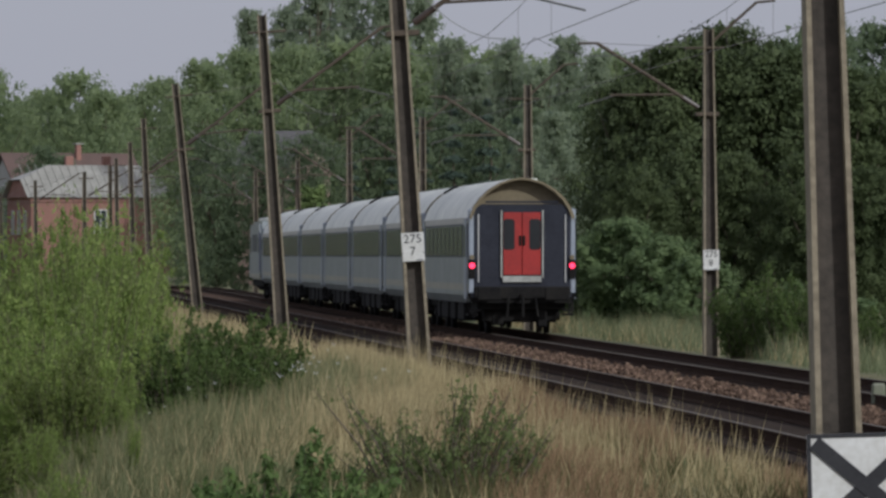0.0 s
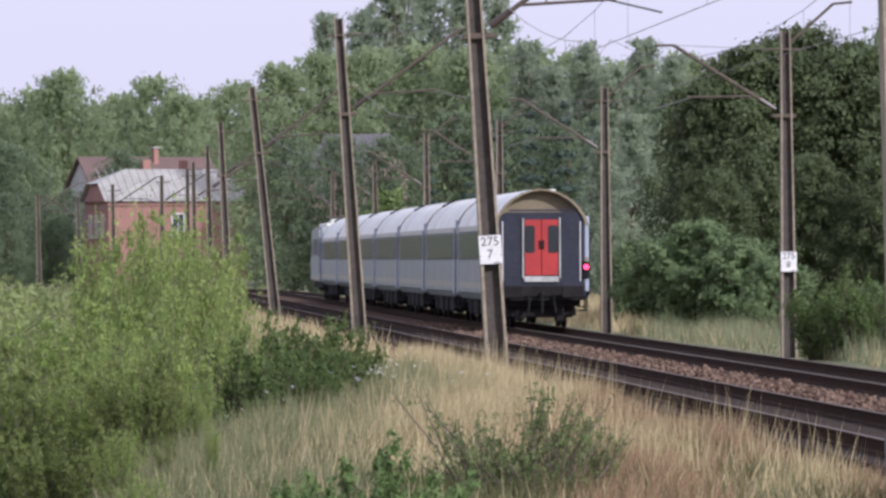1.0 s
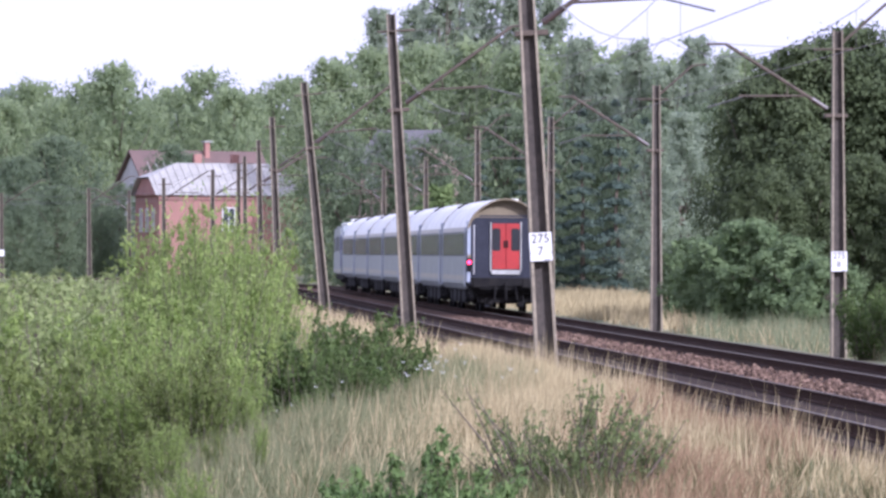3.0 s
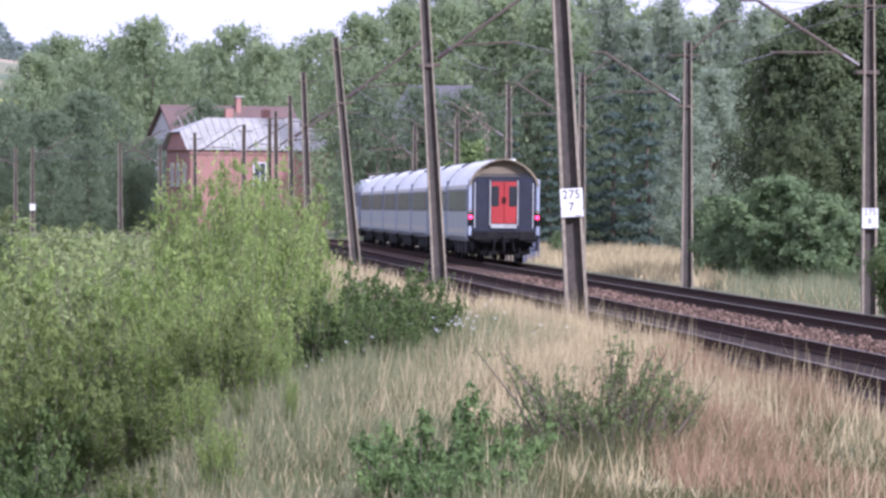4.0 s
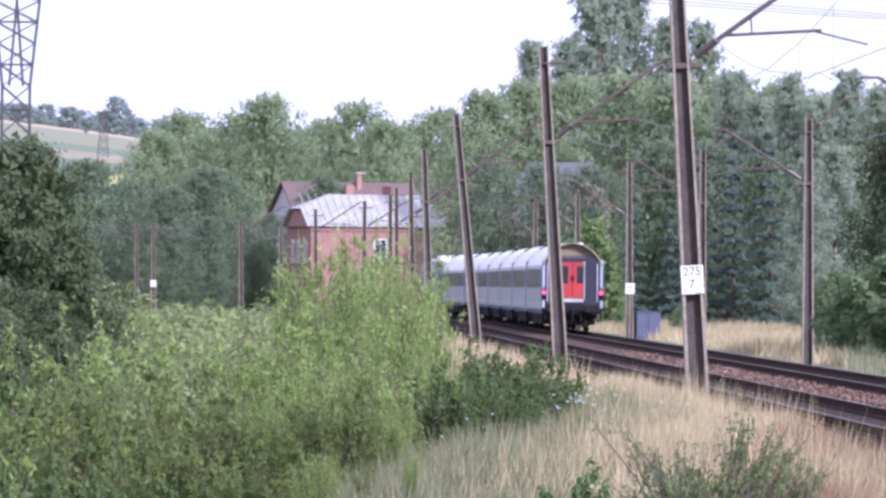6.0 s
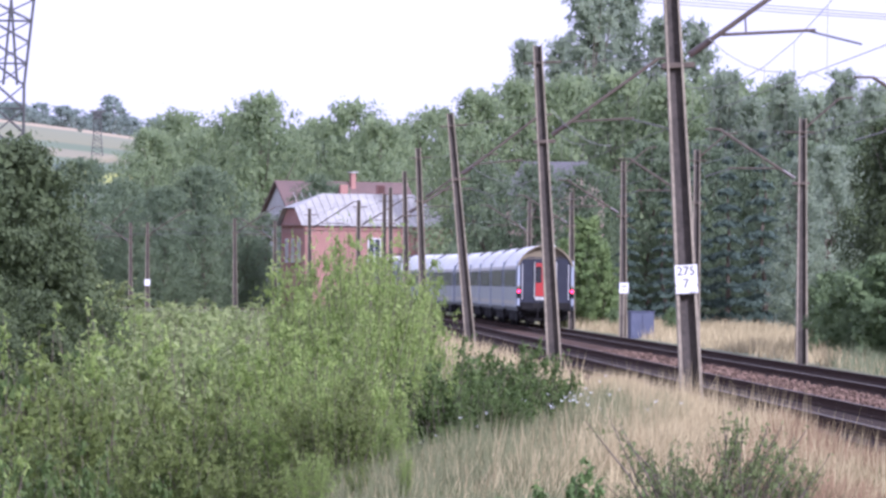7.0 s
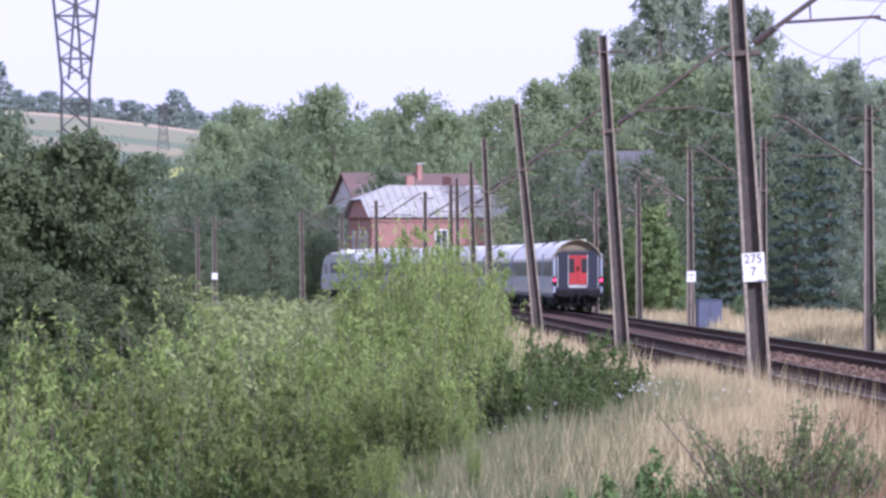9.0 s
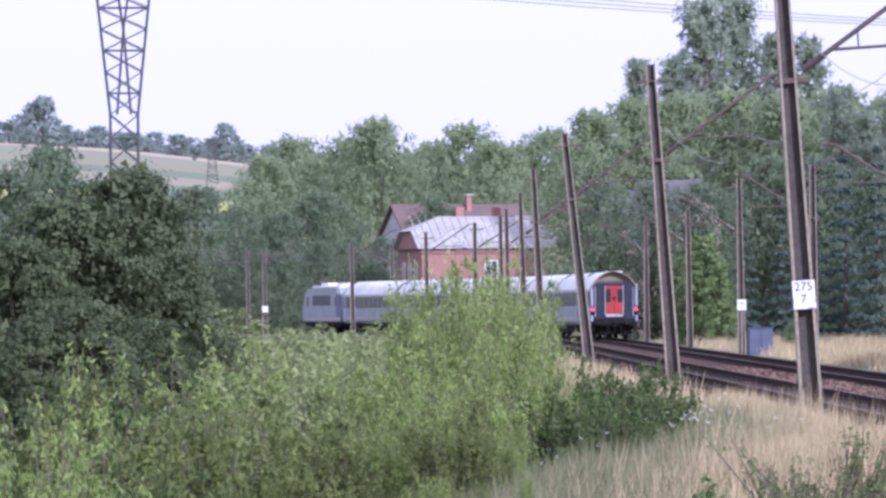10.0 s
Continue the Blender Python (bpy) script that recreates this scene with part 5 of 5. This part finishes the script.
def coach(tail):
    root = tagged(new("passenger_coach"), "silver-grey passenger coach with dark window band and pale roof", "railway coach", "coaches of the train")
    h = LEN / 2
    bm = bmesh.new()
    shell(bm, [(1.30, 0.80), (1.41, 1.0), (1.41, 1.12)], -h, h)
    shell(bm, [(1.41, 1.3), (1.41, 1.98)], -h, h)
    part("side_wall", bm, M["grey_side"], root)
    bm = bmesh.new()
    shell(bm, [(1.412, 1.12), (1.412, 1.3)], -h, h)
    part("stripe", bm, M["beige"], root, "dusty beige stripe")
    bm = bmesh.new()
    shell(bm, [(1.41, 1.98), (1.41, 2.86)], -h, h)
    part("window_band", bm, M["band"], root, "dark window band")
    bm = bmesh.new()
    shell(bm, [(1.41, 2.86), (1.37, 3.02)], -h, h)
    part("cantrail", bm, M["beige"], root)
    bm = bmesh.new()
    shell(bm, PROFILE[3:], -h, h)
    roof = part("roof", bm, M["roofp"], root, smooth=True)
    for y in (-7.8, -0.4, 6.4):
        part("roof_vent", boxes(((0.35, y, 4.0), (0.4, 0.6, 0.1)), bevel=0.02), M["roofp"], roof)
    # Added dark box that stands for the dark spot at the coach joint.
    for y in (h - 0.7,):
        bm = bmesh.new()
        box(bm, (-0.62, y, 3.90), (0.42, 0.55, 0.10), bevel=0.02, rot=Matrix.Rotation(radians(-28), 4, "Y"))
        part("roof_hatch", bm, M["under"], roof, "small dark box on the roof near the coach joint")
    part("underframe", boxes(((0, 0, 0.72), (2.3, LEN - 0.6, 0.2)), bevel=0.02), M["under"], root)
    for s in (-1, 1):
        part("brake_gear", boxes(((0, s * 9.1, 0.55), (1.9, 0.9, 0.5)), ((0.55, s * 9.5, 0.42), (0.25, 0.5, 0.5)), ((-0.6, s * 9.4, 0.45), (0.3, 0.4, 0.45)), bevel=0.04), M["under"], root)
    part("floor", boxes(((0, 0, 0.86), (2.6, LEN - 0.1, 0.12))), M["under"], root)
    for y, l in ((-4.5, 2.6), (-1.0, 2.0), (2.4, 2.8), (5.2, 1.2)):
        for s in (-1, 1):
            part("equipment_box", boxes(((s * 0.95, y + 0.3 * s, 0.56), (0.6, l, 0.5)), bevel=0.04), M["under"], root)
    for y in (-7.0, 7.0):
        bogie(root, y)
    win = finish(boxes(((0, 0, 0), (0.02, 1.45, 0.78)), bevel=0.006), "window", M["cglass"])
    for s in (-1, 1):
        for k in range(9):
            ob = new("window", win)
            ob.parent, ob.matrix_basis = root, pose(s * 1.412, -7.2 + k * 1.8, 2.42)
        for y in (-9.2, 9.2):
            dr = part("entrance_door", boxes(((s * 1.413, y, 1.95), (0.03, 0.95, 2.1)), bevel=0.008), M["pillar"], root, "pale blue entrance door")
            part("door_pane", boxes(((s * 1.431, y, 2.4), (0.008, 0.5, 0.8))), M["cglass"], dr)
            part("footboard", boxes(((s * 1.25, y, 0.5), (0.25, 0.9, 0.05)), ((s * 1.33, y - 0.42, 0.66), (0.04, 0.05, 0.36)), ((s * 1.33, y + 0.42, 0.66), (0.04, 0.05, 0.36))), M["under"], dr)
    car_end(root, -1, -h, tail)
    car_end(root, 1, h, False)
    return root


def loco():
    root = tagged(new("locomotive"), "grey electric locomotive with sloping cabs and raised pantograph", "locomotive")
    L = 14.2
    h = L / 2
    bm = bmesh.new()
    side = [(-h, 0.9), (h, 0.9), (h, 1.9), (h - 0.9, 3.2), (h - 1.6, 3.6), (-h + 1.6, 3.6), (-h + 0.9, 3.2), (-h, 1.9)]
    prism(bm, side, -1.45, 1.45)
    bmesh.ops.rotate(bm, verts=bm.verts, matrix=Matrix.Rotation(radians(90), 3, "Z"))
    bmesh.ops.bevel(bm, geom=list(bm.edges), offset=0.14, segments=2, affect="EDGES")
    part("body", bm, M["grey_side"], root)
    part("lower_stripe", boxes(((0, 0, 1.08), (2.93, L - 0.6, 0.2))), M["beige"], root)
    part("roof", boxes(((0, 0, 3.68), (2.2, L - 4.2, 0.2)), ((0, -3, 3.85), (1.2, 2.2, 0.3)), ((0, 2.6, 3.85), (1.2, 2.6, 0.3)), bevel=0.06), M["roofp"], root)
    for s in (-1, 1):
        bm = bmesh.new()
        box(bm, (0, s * (h - 0.42), 2.55), (2.3, 0.05, 0.95), rot=None, bevel=0.01)
        bmesh.ops.rotate(bm, verts=bm.verts, cent=(0, s * (h - 0.42), 2.55), matrix=Matrix.Rotation(s * radians(34), 3, "X"))
        part("windscreen", bm, M["cglass"], root)
        [part("cab_window", boxes(((k * 1.455, s * (h - 2.0), 2.5), (0.02, 0.8, 0.75))), M["cglass"], root) for k in (-1, 1)]
        part("side_grille", boxes(((s * 1.455, 0, 2.6), (0.02, 6.5, 0.8))), M["band"], root)
        part("blue_panel", boxes(((s * 1.452, -6.0, 2.2), (0.02, 1.4, 1.8))), M["blue"], root)
        bogie(root, s * 4.0, 0.6)
        for k in (-1, 1):
            part("buffer", tubes(((k * 0.875, s * (h - 0.2), 1.05), (k * 0.875, s * (h + 0.5), 1.05), 0.13), n=12), M["under"], root)
    part("underframe", boxes(((0, 0, 0.75), (2.6, L - 0.8, 0.3)), ((0, 0, 0.45), (1.8, 3.4, 0.5)), bevel=0.03), M["under"], root)
    pan = part("pantograph", tubes(((-0.4, -4.6, 3.8), (-0.3, -3.4, 4.7), 0.035), ((0.4, -4.6, 3.8), (0.3, -3.4, 4.7), 0.035), ((-0.3, -3.4, 4.7), (-0.3, -4.4, 5.5), 0.03), ((0.3, -3.4, 4.7), (0.3, -4.4, 5.5), 0.03)), M["steel"], root)
    part("collector", boxes(((0, -4.4, 5.56), (1.6, 0.3, 0.05))), M["steel"], pan)
    part("folded_pantograph", tubes(((-0.5, 3.2, 3.95), (-0.5, 5.4, 4.1), 0.035), ((0.5, 3.2, 3.95), (0.5, 5.4, 4.1), 0.035), ((-0.8, 4.2, 4.15), (0.8, 4.2, 4.15), 0.035)), M["steel"], root)
    return root


# running length along the right track's centre line
TY = [20 + 1.0 * k for k in range(800)]
TS = [0.0]
for a, b in zip(TY, TY[1:]):
    TS.append(TS[-1] + math.hypot(1.0, track_x(b) - track_x(a)))


def along(s):
    y = float(np.interp(s, TS, TY))
    return Vector((track_x(y), y, 0))


def run_of(y):
    return float(np.interp(y, TY, TS))


S0, SPEED, GAIN = run_of(189.9), 23.2, 0.14           # the train's rear end at the start, its speed and half its gain of speed
PITCH = 20.8
last = coach(True)
last["label"] = "rearmost silver-grey coach with red end doors and lit tail lamps"
second = coach(False)
cars = [(last, PITCH / 2, 7.0), (second, PITCH * 1.5, 7.0)]
for k in range(2, 7):
    cars.append((copy_thing(second, Matrix()), PITCH * (k + 0.5), 7.0))
cars.append((loco(), PITCH * 7 + 7.3, 4.0))


def motions():
    """The train draws away along the right track."""
    for car, lead, arm_ in cars:
        rows = []
        for k in range(21):
            t = k * 0.5
            s = S0 + SPEED * t + GAIN * t * t + lead
            p, q = along(s - arm_), along(s + arm_)
            c, w = (p + q) / 2, q - p
            rows.append((t, pose(c.x, c.y, 0, 0, 0, math.degrees(math.atan2(-w.x, w.y)))))
        walk(car, rows)


motions()
